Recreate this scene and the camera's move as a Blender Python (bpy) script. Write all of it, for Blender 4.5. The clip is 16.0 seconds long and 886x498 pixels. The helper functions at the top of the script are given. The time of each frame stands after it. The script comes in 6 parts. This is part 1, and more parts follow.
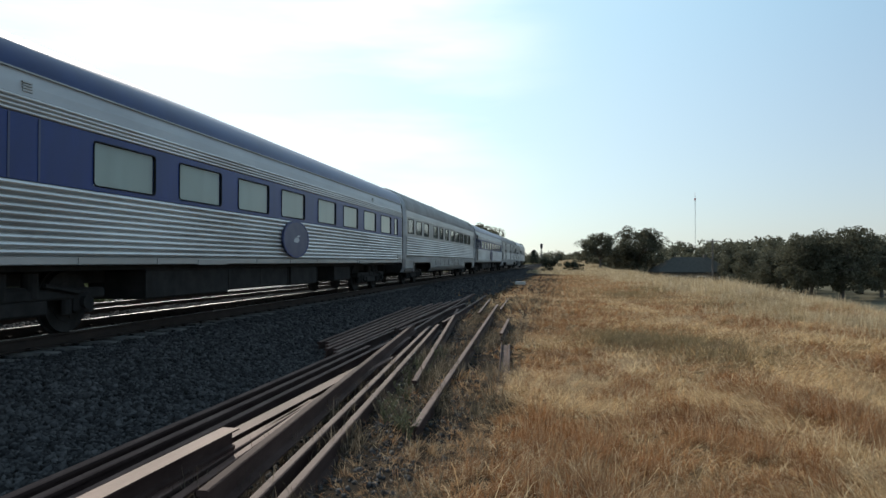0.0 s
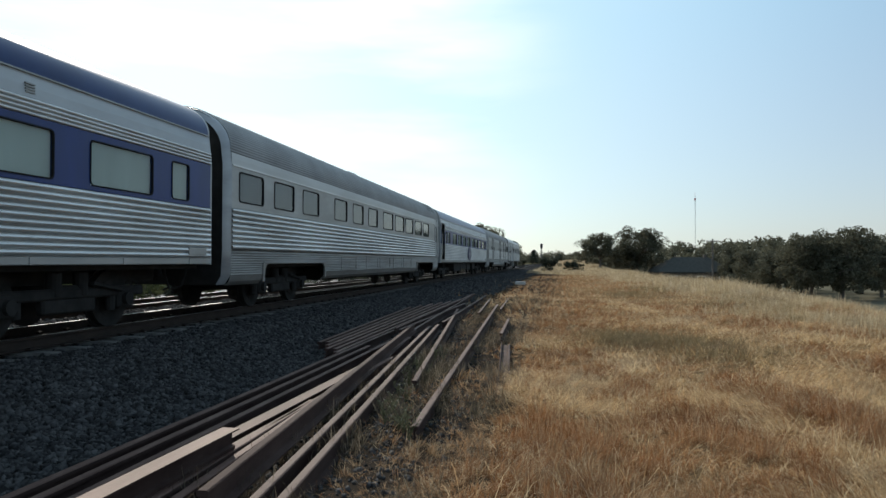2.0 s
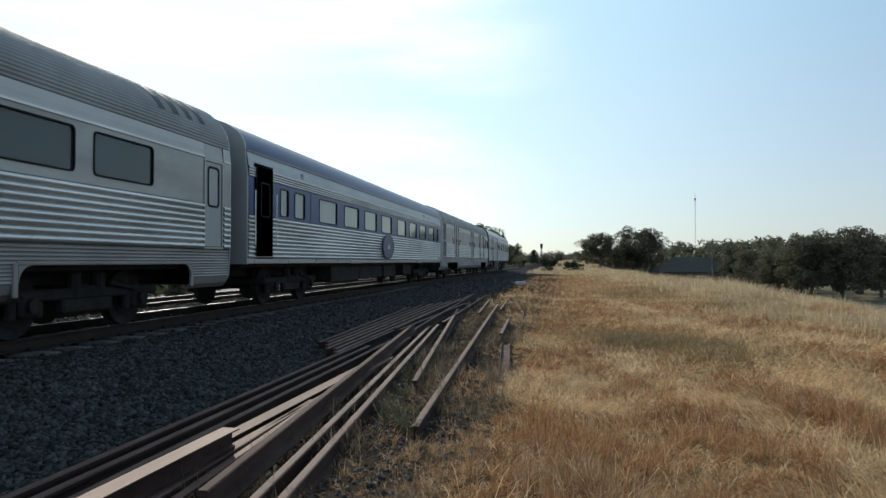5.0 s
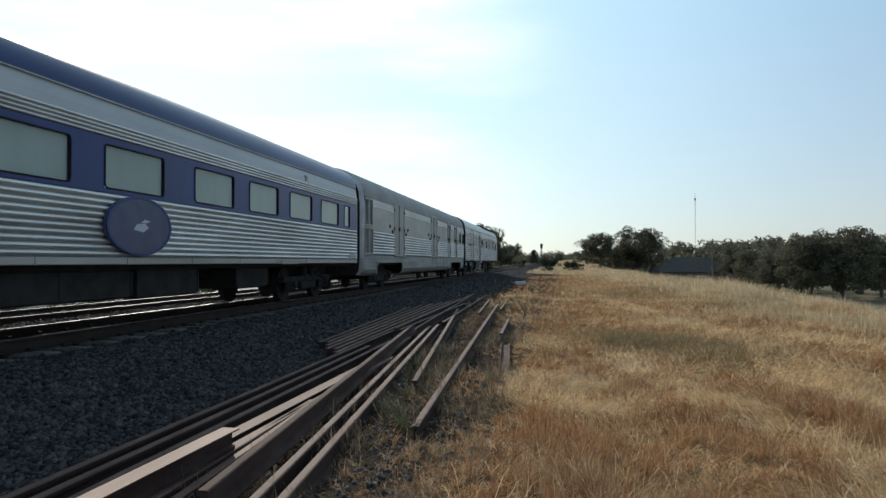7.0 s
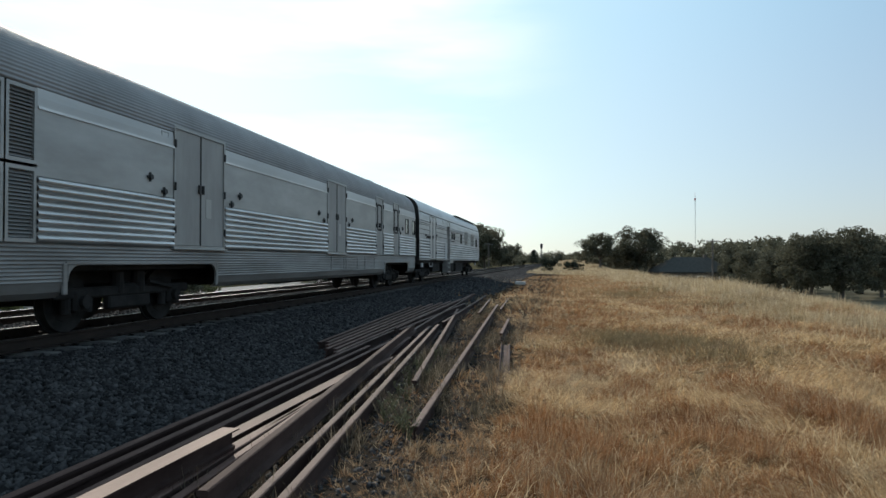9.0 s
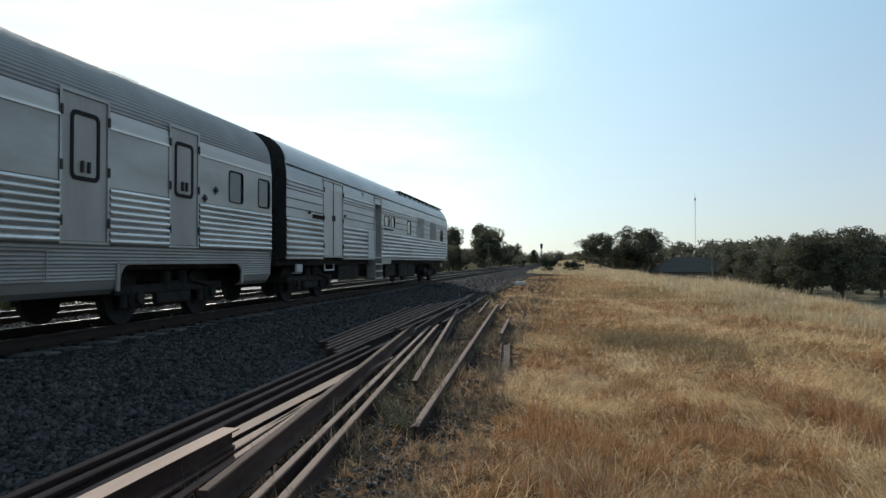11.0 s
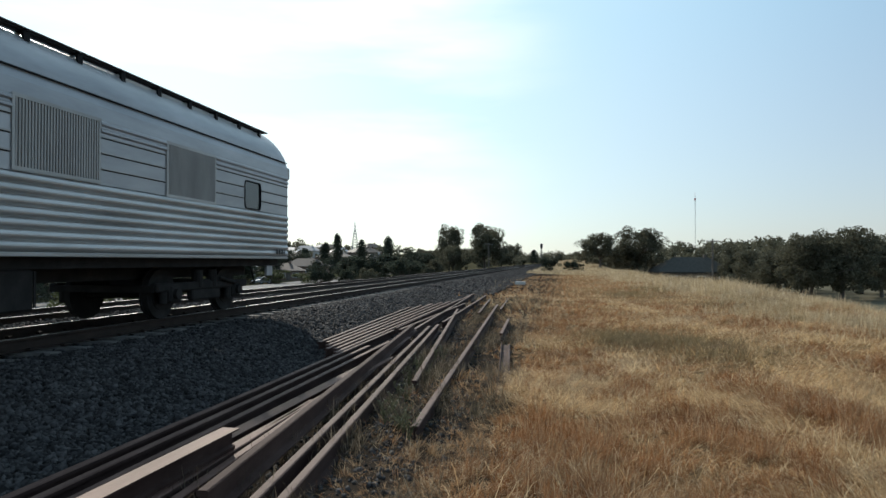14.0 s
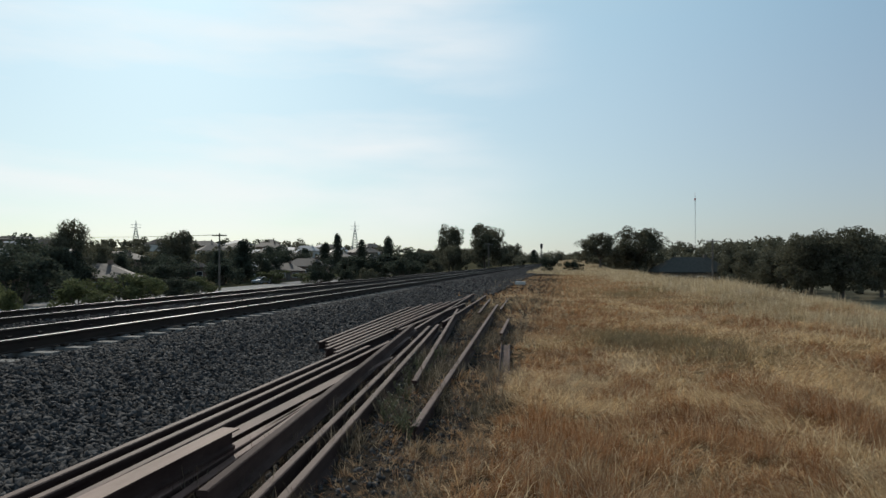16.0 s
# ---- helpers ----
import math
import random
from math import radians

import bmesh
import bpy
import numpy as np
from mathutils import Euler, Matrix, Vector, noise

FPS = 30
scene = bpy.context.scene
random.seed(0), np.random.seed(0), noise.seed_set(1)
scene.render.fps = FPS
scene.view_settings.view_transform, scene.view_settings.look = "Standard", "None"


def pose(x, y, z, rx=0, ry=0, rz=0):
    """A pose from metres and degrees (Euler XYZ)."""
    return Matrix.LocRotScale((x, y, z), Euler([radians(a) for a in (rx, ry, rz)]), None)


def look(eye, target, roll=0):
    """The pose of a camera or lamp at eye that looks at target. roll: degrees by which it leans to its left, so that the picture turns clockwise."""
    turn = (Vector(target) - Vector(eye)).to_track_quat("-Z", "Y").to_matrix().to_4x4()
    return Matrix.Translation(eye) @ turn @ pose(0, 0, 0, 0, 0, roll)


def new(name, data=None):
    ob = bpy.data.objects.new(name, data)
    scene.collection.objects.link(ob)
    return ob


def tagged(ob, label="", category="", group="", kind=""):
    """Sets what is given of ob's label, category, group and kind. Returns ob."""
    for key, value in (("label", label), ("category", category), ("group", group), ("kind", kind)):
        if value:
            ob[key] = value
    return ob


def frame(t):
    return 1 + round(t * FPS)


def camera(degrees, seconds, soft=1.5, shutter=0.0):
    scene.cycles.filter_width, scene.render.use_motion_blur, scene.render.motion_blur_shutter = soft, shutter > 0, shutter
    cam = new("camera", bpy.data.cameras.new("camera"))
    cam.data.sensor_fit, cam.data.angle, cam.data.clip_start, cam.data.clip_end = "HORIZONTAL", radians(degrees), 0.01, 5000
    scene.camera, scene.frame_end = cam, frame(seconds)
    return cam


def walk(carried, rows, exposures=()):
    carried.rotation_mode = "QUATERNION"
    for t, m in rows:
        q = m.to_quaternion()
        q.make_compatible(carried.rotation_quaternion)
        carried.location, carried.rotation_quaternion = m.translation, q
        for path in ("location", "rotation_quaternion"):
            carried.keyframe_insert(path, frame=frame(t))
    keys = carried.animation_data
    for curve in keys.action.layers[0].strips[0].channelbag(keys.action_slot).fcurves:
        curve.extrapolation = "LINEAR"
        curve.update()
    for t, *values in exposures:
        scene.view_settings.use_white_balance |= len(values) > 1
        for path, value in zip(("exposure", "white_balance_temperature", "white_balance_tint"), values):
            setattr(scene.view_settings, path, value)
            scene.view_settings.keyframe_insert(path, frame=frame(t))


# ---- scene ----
EYE = (0.0, 0.0, 1.05)
cam = camera(65.1, 16.0)
AIM = (-math.sin(radians(9.65)), math.cos(radians(9.65)), 1.05 + math.tan(radians(1.03)))
walk(cam, [(0.0, look(EYE, AIM)), (16.0, look(EYE, AIM))],
     exposures=[(0.0, 0.0), (14.4, 0.0), (14.9, -0.10), (15.5, -0.40), (16.0, -0.46)])

# ---- light ----
SUN_ELEV, SUN_LEFT = radians(30), radians(31.3)
world = bpy.data.worlds.new("sky")
scene.world = world
world.use_nodes = True
wn = world.node_tree.nodes
sky = wn.new("ShaderNodeTexSky")
sky.sky_type, sky.sun_disc = "NISHITA", False
sky.sun_elevation, sky.sun_rotation = SUN_ELEV, -SUN_LEFT
sky.air_density, sky.dust_density, sky.ozone_density = 1.0, 0.8, 1.5
wl = world.node_tree.links
# clear sky, thinned by a pale summer haze that thickens downwards
w_tc, w_xyz, haze = wn.new("ShaderNodeTexCoord"), wn.new("ShaderNodeSeparateXYZ"), wn.new("ShaderNodeValToRGB")
wl.new(w_tc.outputs["Generated"], w_xyz.inputs[0])
wl.new(w_xyz.outputs["Z"], haze.inputs[0])
haze.color_ramp.elements[0].position, haze.color_ramp.elements[0].color = 0.0, (0.405, 0.412, 0.432, 1)
haze.color_ramp.elements[1].position, haze.color_ramp.elements[1].color = 1.0, (0.27, 0.37, 0.46, 1)
for p_, c_ in ((0.12, (0.356, 0.421, 0.480)), (0.32, (0.265, 0.40, 0.515))):
    e_ = haze.color_ramp.elements.new(p_)
    e_.color = (*c_, 1)
# thin streaks of high cloud
c_map, c_noise, c_ramp = wn.new("ShaderNodeMapping"), wn.new("ShaderNodeTexNoise"), wn.new("ShaderNodeMapRange")
c_map.inputs["Scale"].default_value = (2.0, 1.5, 10.0)
c_map.inputs["Rotation"].default_value = (radians(6), radians(-4), 0)
c_noise.inputs["Scale"].default_value, c_noise.inputs["Detail"].default_value, c_noise.inputs["Roughness"].default_value = 1.1, 5, 0.5
c_ramp.inputs["From Min"].default_value, c_ramp.inputs["From Max"].default_value = 0.46, 0.72
c_ramp.inputs["To Max"].default_value = 0.85
c_dot, c_side, c_mul = wn.new("ShaderNodeVectorMath"), wn.new("ShaderNodeMapRange"), wn.new("ShaderNodeMath")
c_dot.operation, c_mul.operation = "DOT_PRODUCT", "MULTIPLY"
c_dot.inputs[1].default_value = (-0.513, 0.818, 0.262)
c_side.inputs["From Min"].default_value, c_side.inputs["From Max"].default_value = 0.82, 0.995
c_side.interpolation_type = "SMOOTHERSTEP"
wl.new(w_tc.outputs["Generated"], c_map.inputs[0]); wl.new(c_map.outputs[0], c_noise.inputs["Vector"]); wl.new(c_noise.outputs["Fac"], c_ramp.inputs["Value"])
wl.new(w_tc.outputs["Generated"], c_dot.inputs[0]); wl.new(c_dot.outputs["Value"], c_side.inputs["Value"])
wl.new(c_ramp.outputs[0], c_mul.inputs[0]); wl.new(c_side.outputs[0], c_mul.inputs[1])
w_scale, w_add, w_cloud = wn.new("ShaderNodeMix"), wn.new("ShaderNodeMix"), wn.new("ShaderNodeMix")
for node, how in ((w_scale, "MULTIPLY"), (w_add, "ADD"), (w_cloud, "MIX")):
    node.data_type, node.blend_type = "RGBA", how
    node.inputs["Factor"].default_value = 1.0
w_scale.inputs["B"].default_value = (0.032, 0.039, 0.042, 1)
# the haze is brighter round the sun
g_dot, g_map, g_add = wn.new("ShaderNodeVectorMath"), wn.new("ShaderNodeMapRange"), wn.new("ShaderNodeMix")
g_dot.operation, g_map.interpolation_type = "DOT_PRODUCT", "SMOOTHSTEP"
g_dot.inputs[1].default_value = (-0.45, 0.74, 0.5)
g_map.inputs["From Min"].default_value, g_map.inputs["From Max"].default_value = 0.5, 1.0
g_add.data_type, g_add.blend_type = "RGBA", "ADD"
g_add.inputs["B"].default_value = (0.24, 0.315, 0.295, 1)
wl.new(w_tc.outputs["Generated"], g_dot.inputs[0]); wl.new(g_dot.outputs["Value"], g_map.inputs["Value"]); wl.new(g_map.outputs[0], g_add.inputs["Factor"])
w_cloud.inputs["B"].default_value = (1.3, 1.3, 1.3, 1)
wl.new(sky.outputs["Color"], w_scale.inputs["A"])
wl.new(w_scale.outputs["Result"], w_add.inputs["A"]); wl.new(haze.outputs["Color"], w_add.inputs["B"])
wl.new(w_add.outputs["Result"], g_add.inputs["A"]); wl.new(g_add.outputs["Result"], w_cloud.inputs["A"]); wl.new(c_mul.outputs[0], w_cloud.inputs["Factor"])
wl.new(w_cloud.outputs["Result"], wn["Background"].inputs["Color"])
wn["Background"].inputs["Strength"].default_value = 1.0

sun_way = Vector((-math.sin(SUN_LEFT) * math.cos(SUN_ELEV), math.cos(SUN_LEFT) * math.cos(SUN_ELEV), math.sin(SUN_ELEV)))
sun = new("sun", bpy.data.lights.new("sun", "SUN"))
sun.data.energy, sun.data.angle, sun.data.color = 4.0, radians(0.55), (1.0, 0.93, 0.82)
sun.matrix_world = look(sun_way * 50, (0, 0, 0))


# ---- materials ----
def material(name, color, rough=0.6, metal=0.0, second=None, scale=4.0, detail=6.0, bump=0.0, bump_scale=40.0,
             stretch=(1, 1, 1), island=0.0, per_object=0.0, lo=0.35, hi=0.65):
    m = bpy.data.materials.new(name)
    m.use_nodes = True
    n, l = m.node_tree.nodes, m.node_tree.links
    b = n["Principled BSDF"]
    b.inputs["Base Color"].default_value = (*color, 1)
    b.inputs["Roughness"].default_value, b.inputs["Metallic"].default_value = rough, metal
    if rough >= 0.7:
        b.inputs["Specular IOR Level"].default_value = 0.15
    tc = n.new("ShaderNodeTexCoord")
    mp = n.new("ShaderNodeMapping")
    mp.inputs["Scale"].default_value = stretch
    l.new(tc.outputs["Object"], mp.inputs["Vector"])
    out = None
    if second:
        t = n.new("ShaderNodeTexNoise")
        t.inputs["Scale"].default_value, t.inputs["Detail"].default_value = scale, detail
        t.inputs["Roughness"].default_value = 0.62
        l.new(mp.outputs[0], t.inputs["Vector"])
        r = n.new("ShaderNodeMapRange")
        r.inputs["From Min"].default_value, r.inputs["From Max"].default_value = lo, hi
        l.new(t.outputs["Fac"], r.inputs["Value"])
        mix = n.new("ShaderNodeMix")
        mix.data_type = "RGBA"
        mix.inputs["A"].default_value, mix.inputs["B"].default_value = (*color, 1), (*second, 1)
        l.new(r.outputs[0], mix.inputs["Factor"])
        out = mix.outputs["Result"]
    for amount, node, sock in ((island, "ShaderNodeNewGeometry", "Random Per Island"), (per_object, "ShaderNodeObjectInfo", "Random")):
        if amount:
            g = n.new(node)
            r = n.new("ShaderNodeMapRange")
            r.inputs["To Min"].default_value, r.inputs["To Max"].default_value = 1 - amount, 1 + amount
            l.new(g.outputs[sock], r.inputs["Value"])
            hsv = n.new("ShaderNodeHueSaturation")
            hsv.inputs["Color"].default_value = (*color, 1)
            if out:
                l.new(out, hsv.inputs["Color"])
            l.new(r.outputs[0], hsv.inputs["Value"])
            out = hsv.outputs["Color"]
    if out:
        l.new(out, b.inputs["Base Color"])
    if bump:
        t = n.new("ShaderNodeTexNoise")
        t.inputs["Scale"].default_value, t.inputs["Detail"].default_value = bump_scale, 5
        l.new(mp.outputs[0], t.inputs["Vector"])
        bp = n.new("ShaderNodeBump")
        bp.inputs["Strength"].default_value, bp.inputs["Distance"].default_value = bump, 0.02
        l.new(t.outputs["Fac"], bp.inputs["Height"])
        l.new(bp.outputs[0], b.inputs["Normal"])
    return m


steel = material("stainless_steel", (0.70, 0.695, 0.68), 0.40, 0.75, (0.50, 0.49, 0.475), 1.2, 8, 0.05, 3.0, (1, 0.25, 1))
steel_dull = material("dull_steel", (0.43, 0.425, 0.41), 0.48, 0.5, (0.30, 0.295, 0.28), 1.5, 8, 0.05, 4.0, (1, 0.3, 1))
skirt_steel = material("grimy_skirt_steel", (0.32, 0.31, 0.295), 0.5, 0.3, (0.19, 0.18, 0.165), 1.3, 9, 0.05, 4.0, (1, 0.3, 1.5))
steel_roof = material("roof_steel", (0.30, 0.30, 0.30), 0.58, 0.3, (0.22, 0.22, 0.22), 0.8, 8, 0.03, 3.0)
silver = material("silver_paint", (0.40, 0.41, 0.42), 0.38, 0.4, (0.29, 0.30, 0.31), 1.6, 9, 0.06, 2.0, (1, 0.3, 1.6))
panel_grey = material("grey_panel", (0.40, 0.41, 0.41), 0.5, 0.25, (0.34, 0.35, 0.35), 1.6, 8, 0.05, 5.0, (1, 1, 0.4))
blue = material("blue_paint", (0.016, 0.040, 0.180), 0.36, 0.0, (0.014, 0.033, 0.130), 1.4, 8, 0.03, 3.0, (1, 1, 0.35))
blue_roof = material("blue_roof_paint", (0.018, 0.040, 0.135), 0.36, 0.1, (0.015, 0.030, 0.10), 1.2, 8)
grey_band = material("grey_band_paint", (0.46, 0.475, 0.48), 0.45, 0.1, (0.38, 0.39, 0.40), 1.3, 8, stretch=(1, 0.4, 1))
rubber = material("black_rubber", (0.012, 0.012, 0.013), 0.7)
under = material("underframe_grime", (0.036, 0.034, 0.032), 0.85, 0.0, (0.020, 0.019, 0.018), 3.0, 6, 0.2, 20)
# pale tone stands in for skylight showing through the carriage windows
blind = material("window_skylight", (0.72, 0.76, 0.73), 0.8, 0, (0.62, 0.66, 0.63), 0.8, 4, stretch=(1, 2, 0.3))
# dark tone stands in for the unlit inside behind panes and slats
shade_sheet = material("shaded_interior", (0.17, 0.20, 0.22), 0.8, 0, (0.12, 0.14, 0.16), 0.7, 4)
letter_board = material("letter_board_steel", (0.53, 0.53, 0.515), 0.48, 0.2, (0.43, 0.43, 0.415), 1.2, 8, 0.04, 3.0, (1, 0.25, 1))
door_grey = material("warm_grey_door", (0.36, 0.35, 0.33), 0.55, 0.15, (0.27, 0.26, 0.245), 1.8, 8, 0.05, 5.0, (1, 1, 0.3))
van_door = material("pale_van_door", (0.50, 0.485, 0.46), 0.5, 0.15, (0.42, 0.405, 0.38), 1.8, 8, 0.05, 5.0, (1, 1, 0.3))
# near-black colour holds the shade of a recessed vestibule
shade_door = material("vestibule_shade", (0.075, 0.075, 0.078), 0.55, 0.1, (0.05, 0.05, 0.053), 2.0, 7, 0.05, 5.0, (1, 1, 0.3))
van_flute = material("weathered_flutes", (0.56, 0.555, 0.54), 0.44, 0.6, (0.37, 0.365, 0.35), 1.3, 9, 0.05, 3.0, (1, 0.25, 1.5))
grey_roofing = material("dark_grey_roofing", (0.075, 0.073, 0.064), 0.9, 0, (0.055, 0.054, 0.048), 2, 5)
disc_blue = material("disc_blue", (0.040, 0.050, 0.115), 0.42, 0.1, (0.065, 0.075, 0.135), 3.0, 5)
disc_mark = material("disc_mark", (0.45, 0.47, 0.5), 0.4)
black_paint = material("black_marking", (0.02, 0.02, 0.02), 0.6)
rail_top = material("polished_rail", (0.36, 0.36, 0.36), 0.5, 0.9, (0.26, 0.255, 0.25), 6, 4, stretch=(1, 0.1, 1))
rail_side = material("rusty_rail", (0.026, 0.020, 0.017), 0.85, 0.0, (0.042, 0.030, 0.024), 9, 6, 0.2, 40, (1, 0.3, 1))
# stored rails: rust darkened for shaded sides, paled for sunlit tops and foot
rust = material("shaded_rail_rust", (0.042, 0.023, 0.019), 0.85, 0.0, (0.075, 0.046, 0.038), 5, 8, 0.25, 60, (1, 0.25, 1), per_object=0.25)
lit_foot_rust = material("sunlit_rail_foot", (0.19, 0.12, 0.092), 0.7, 0.0, (0.27, 0.18, 0.14), 4, 8, 0.25, 60, (1, 0.3, 1))
lit_top_rust = material("sunlit_rail_top", (0.080, 0.044, 0.035), 0.7, 0.0, (0.155, 0.095, 0.076), 5, 8, 0.25, 60, (1, 0.25, 1), per_object=0.25)
concrete = material("sleeper_concrete", (0.17, 0.165, 0.155), 0.85, 0, (0.10, 0.095, 0.09), 6, 6, 0.2, 60, per_object=0.12)
stone = material("ballast_stone", (0.028, 0.028, 0.029), 0.9, 0, (0.056, 0.054, 0.053), 6, 5, 0.3, 60, island=0.75)
bark = material("bark", (0.10, 0.085, 0.07), 0.9, 0, (0.17, 0.15, 0.13), 5, 6, 0.5, 12, (1, 1, 0.2))
leaf_gum = material("gum_leaf", (0.100, 0.098, 0.066), 0.9, 0, (0.125, 0.120, 0.084), 0.8, 3, island=0.35, per_object=0.15)
leaf_dark = material("conifer_leaf", (0.048, 0.058, 0.043), 0.9, 0, (0.068, 0.078, 0.056), 0.8, 3, island=0.35, per_object=0.15)
leaf_bright = material("shrub_leaf", (0.105, 0.112, 0.055), 0.9, 0, (0.085, 0.10, 0.045), 1.2, 3, island=0.35, per_object=0.15)
timber = material("weathered_timber", (0.11, 0.09, 0.075), 0.9, 0, (0.17, 0.15, 0.13), 4, 6, 0.3, 20, (1, 1, 0.15))
asphalt = material("asphalt", (0.16, 0.155, 0.15), 0.9, 0, (0.20, 0.195, 0.185), 2, 6, 0.15, 50)
roof_tile = material("roof_tiles", (0.095, 0.078, 0.07), 0.7, 0, (0.07, 0.06, 0.055), 3, 5, 0.4, 8, per_object=0.35)
roof_light = material("roof_metal", (0.24, 0.25, 0.26), 0.6, 0.0, (0.20, 0.21, 0.22), 2, 5, per_object=0.2)
brick_wall = material("house_brick", (0.24, 0.17, 0.13), 0.85, 0, (0.19, 0.135, 0.105), 6, 5, per_object=0.3)
pale_wall = material("pale_render", (0.55, 0.53, 0.49), 0.85, 0, (0.48, 0.46, 0.43), 2, 5, per_object=0.15)
car_paint = material("car_paint", (0.42, 0.43, 0.45), 0.25, 0.5)
dark_glass = material("dark_glass", (0.02, 0.025, 0.03), 0.06)
white_paint = material("white_paint", (0.75, 0.75, 0.73), 0.5, 0, (0.66, 0.66, 0.64), 4, 4)
red_paint = material("red_paint", (0.5, 0.04, 0.03), 0.5)
galv = material("galvanised", (0.40, 0.41, 0.42), 0.6, 0.2, (0.33, 0.34, 0.35), 4, 4)

# tinted pane: lets most light pass, mirrors the sky at its face
pane_mat = bpy.data.materials.new("tinted_pane")
pane_mat.use_nodes = True
_n, _l = pane_mat.node_tree.nodes, pane_mat.node_tree.links
_n.remove(_n["Principled BSDF"])
_tr, _gl, _mx, _fr = _n.new("ShaderNodeBsdfTransparent"), _n.new("ShaderNodeBsdfGlossy"), _n.new("ShaderNodeMixShader"), _n.new("ShaderNodeFresnel")
_tr.inputs["Color"].default_value = (0.74, 0.82, 0.80, 1)
_gl.inputs["Roughness"].default_value = 0.05
_fr.inputs["IOR"].default_value = 1.6
_l.new(_fr.outputs[0], _mx.inputs[0]); _l.new(_tr.outputs[0], _mx.inputs[1]); _l.new(_gl.outputs[0], _mx.inputs[2])
_l.new(_mx.outputs[0], _n["Material Output"].inputs["Surface"])


# ---- helpers ----
def obj(name, bm, mat, parent=None, label="", smooth=False):
    me = bpy.data.meshes.new(name)
    bm.to_mesh(me)
    bm.free()
    for m in (mat if isinstance(mat, (list, tuple)) else [mat]):
        me.materials.append(m)
    if smooth:
        me.polygons.foreach_set("use_smooth", [True] * len(me.polygons))
    ob = new(name, me)
    if parent:
        ob.parent = parent
    if label:
        tagged(ob, label)
    return ob


def part(name, bm, mat, parent, label="", smooth=False):
    return obj(name, bm, mat, parent, label, smooth)


def raw(name, verts, faces, mat, parent=None, smooth=False):
    me = bpy.data.meshes.new(name)
    me.from_pydata(verts, [], faces)
    me.update()
    for m in (mat if isinstance(mat, (list, tuple)) else [mat]):
        me.materials.append(m)
    if smooth:
        me.polygons.foreach_set("use_smooth", [True] * len(me.polygons))
    ob = new(name, me)
    if parent:
        ob.parent = parent
    return ob


def quads(name, V, mat, parent=None):
    """One mesh of separate faces; V is an array (faces, corners, 3)."""
    n, k = V.shape[:2]
    me = bpy.data.meshes.new(name)
    me.vertices.add(n * k)
    me.vertices.foreach_set("co", np.ascontiguousarray(V, dtype=np.float32).ravel())
    me.loops.add(n * k)
    me.loops.foreach_set("vertex_index", np.arange(n * k, dtype=np.int32))
    me.polygons.add(n)
    me.polygons.foreach_set("loop_start", np.arange(0, n * k, k, dtype=np.int32))
    me.update(calc_edges=True)
    me.materials.append(mat)
    ob = new(name, me)
    if parent:
        ob.parent = parent
    return ob


def box(bm, x0, x1, y0, y1, z0, z1, bevel=0.0):
    r = bmesh.ops.create_cube(bm, size=1, matrix=Matrix.Translation(((x0 + x1) / 2, (y0 + y1) / 2, (z0 + z1) / 2)) @ Matrix.Diagonal((x1 - x0, y1 - y0, z1 - z0, 1)))
    if bevel:
        es = list({e for v in r["verts"] for e in v.link_edges})
        bmesh.ops.bevel(bm, geom=es, offset=bevel, segments=1, affect="EDGES")
    return bm


def cyl(bm, r, depth, at, axis="z", seg=20, r2=None, bevel=0.0):
    rot = {"z": Matrix(), "x": pose(0, 0, 0, 0, 90, 0), "y": pose(0, 0, 0, 90, 0, 0)}[axis]
    bmesh.ops.create_cone(bm, cap_ends=True, segments=seg, radius1=r, radius2=r if r2 is None else r2, depth=depth, matrix=Matrix.Translation(at) @ rot)
    return bm


def rod(bm, a, b, r, seg=6, r2=None):
    a, b = Vector(a), Vector(b)
    d = b - a
    if d.length < 1e-5:
        return bm
    m = Matrix.Translation((a + b) / 2) @ d.to_track_quat("Z", "Y").to_matrix().to_4x4()
    bmesh.ops.create_cone(bm, cap_ends=True, segments=seg, radius1=r, radius2=r if r2 is None else r2, depth=d.length, matrix=m)
    return bm


def strip(profile, y0, y1, caps=False, steps=1):
    """A sheet drawn along y through a profile of (x, z)."""
    bm = bmesh.new()
    rows = [[bm.verts.new((x, y0 + (y1 - y0) * k / steps, z)) for x, z in profile] for k in range(steps + 1)]
    for k in range(steps):
        for i in range(len(profile) - 1):
            bm.faces.new((rows[k][i], rows[k + 1][i], rows[k + 1][i + 1], rows[k][i + 1]))
    if caps:
        bm.faces.new(rows[0])
        bm.faces.new(list(reversed(rows[-1])))
    return bm


def blob(bm, at, r, rng, squash=(1, 1, 1), jitter=0.25, sub=1):
    r_ = bmesh.ops.create_icosphere(bm, subdivisions=sub, radius=1)
    for v in r_["verts"]:
        k = r * (1 + rng.uniform(-jitter, jitter))
        v.co = Vector((v.co.x * k * squash[0] + at[0], v.co.y * k * squash[1] + at[1], v.co.z * k * squash[2] + at[2]))
    return bm


def group_empty(name, m=Matrix()):
    e = new(name)
    e.matrix_world = m
    return e


# ---- the ground ----
TX = -8.05  # centre line of the near track
TX2 = -12.05  # centre line of the far track


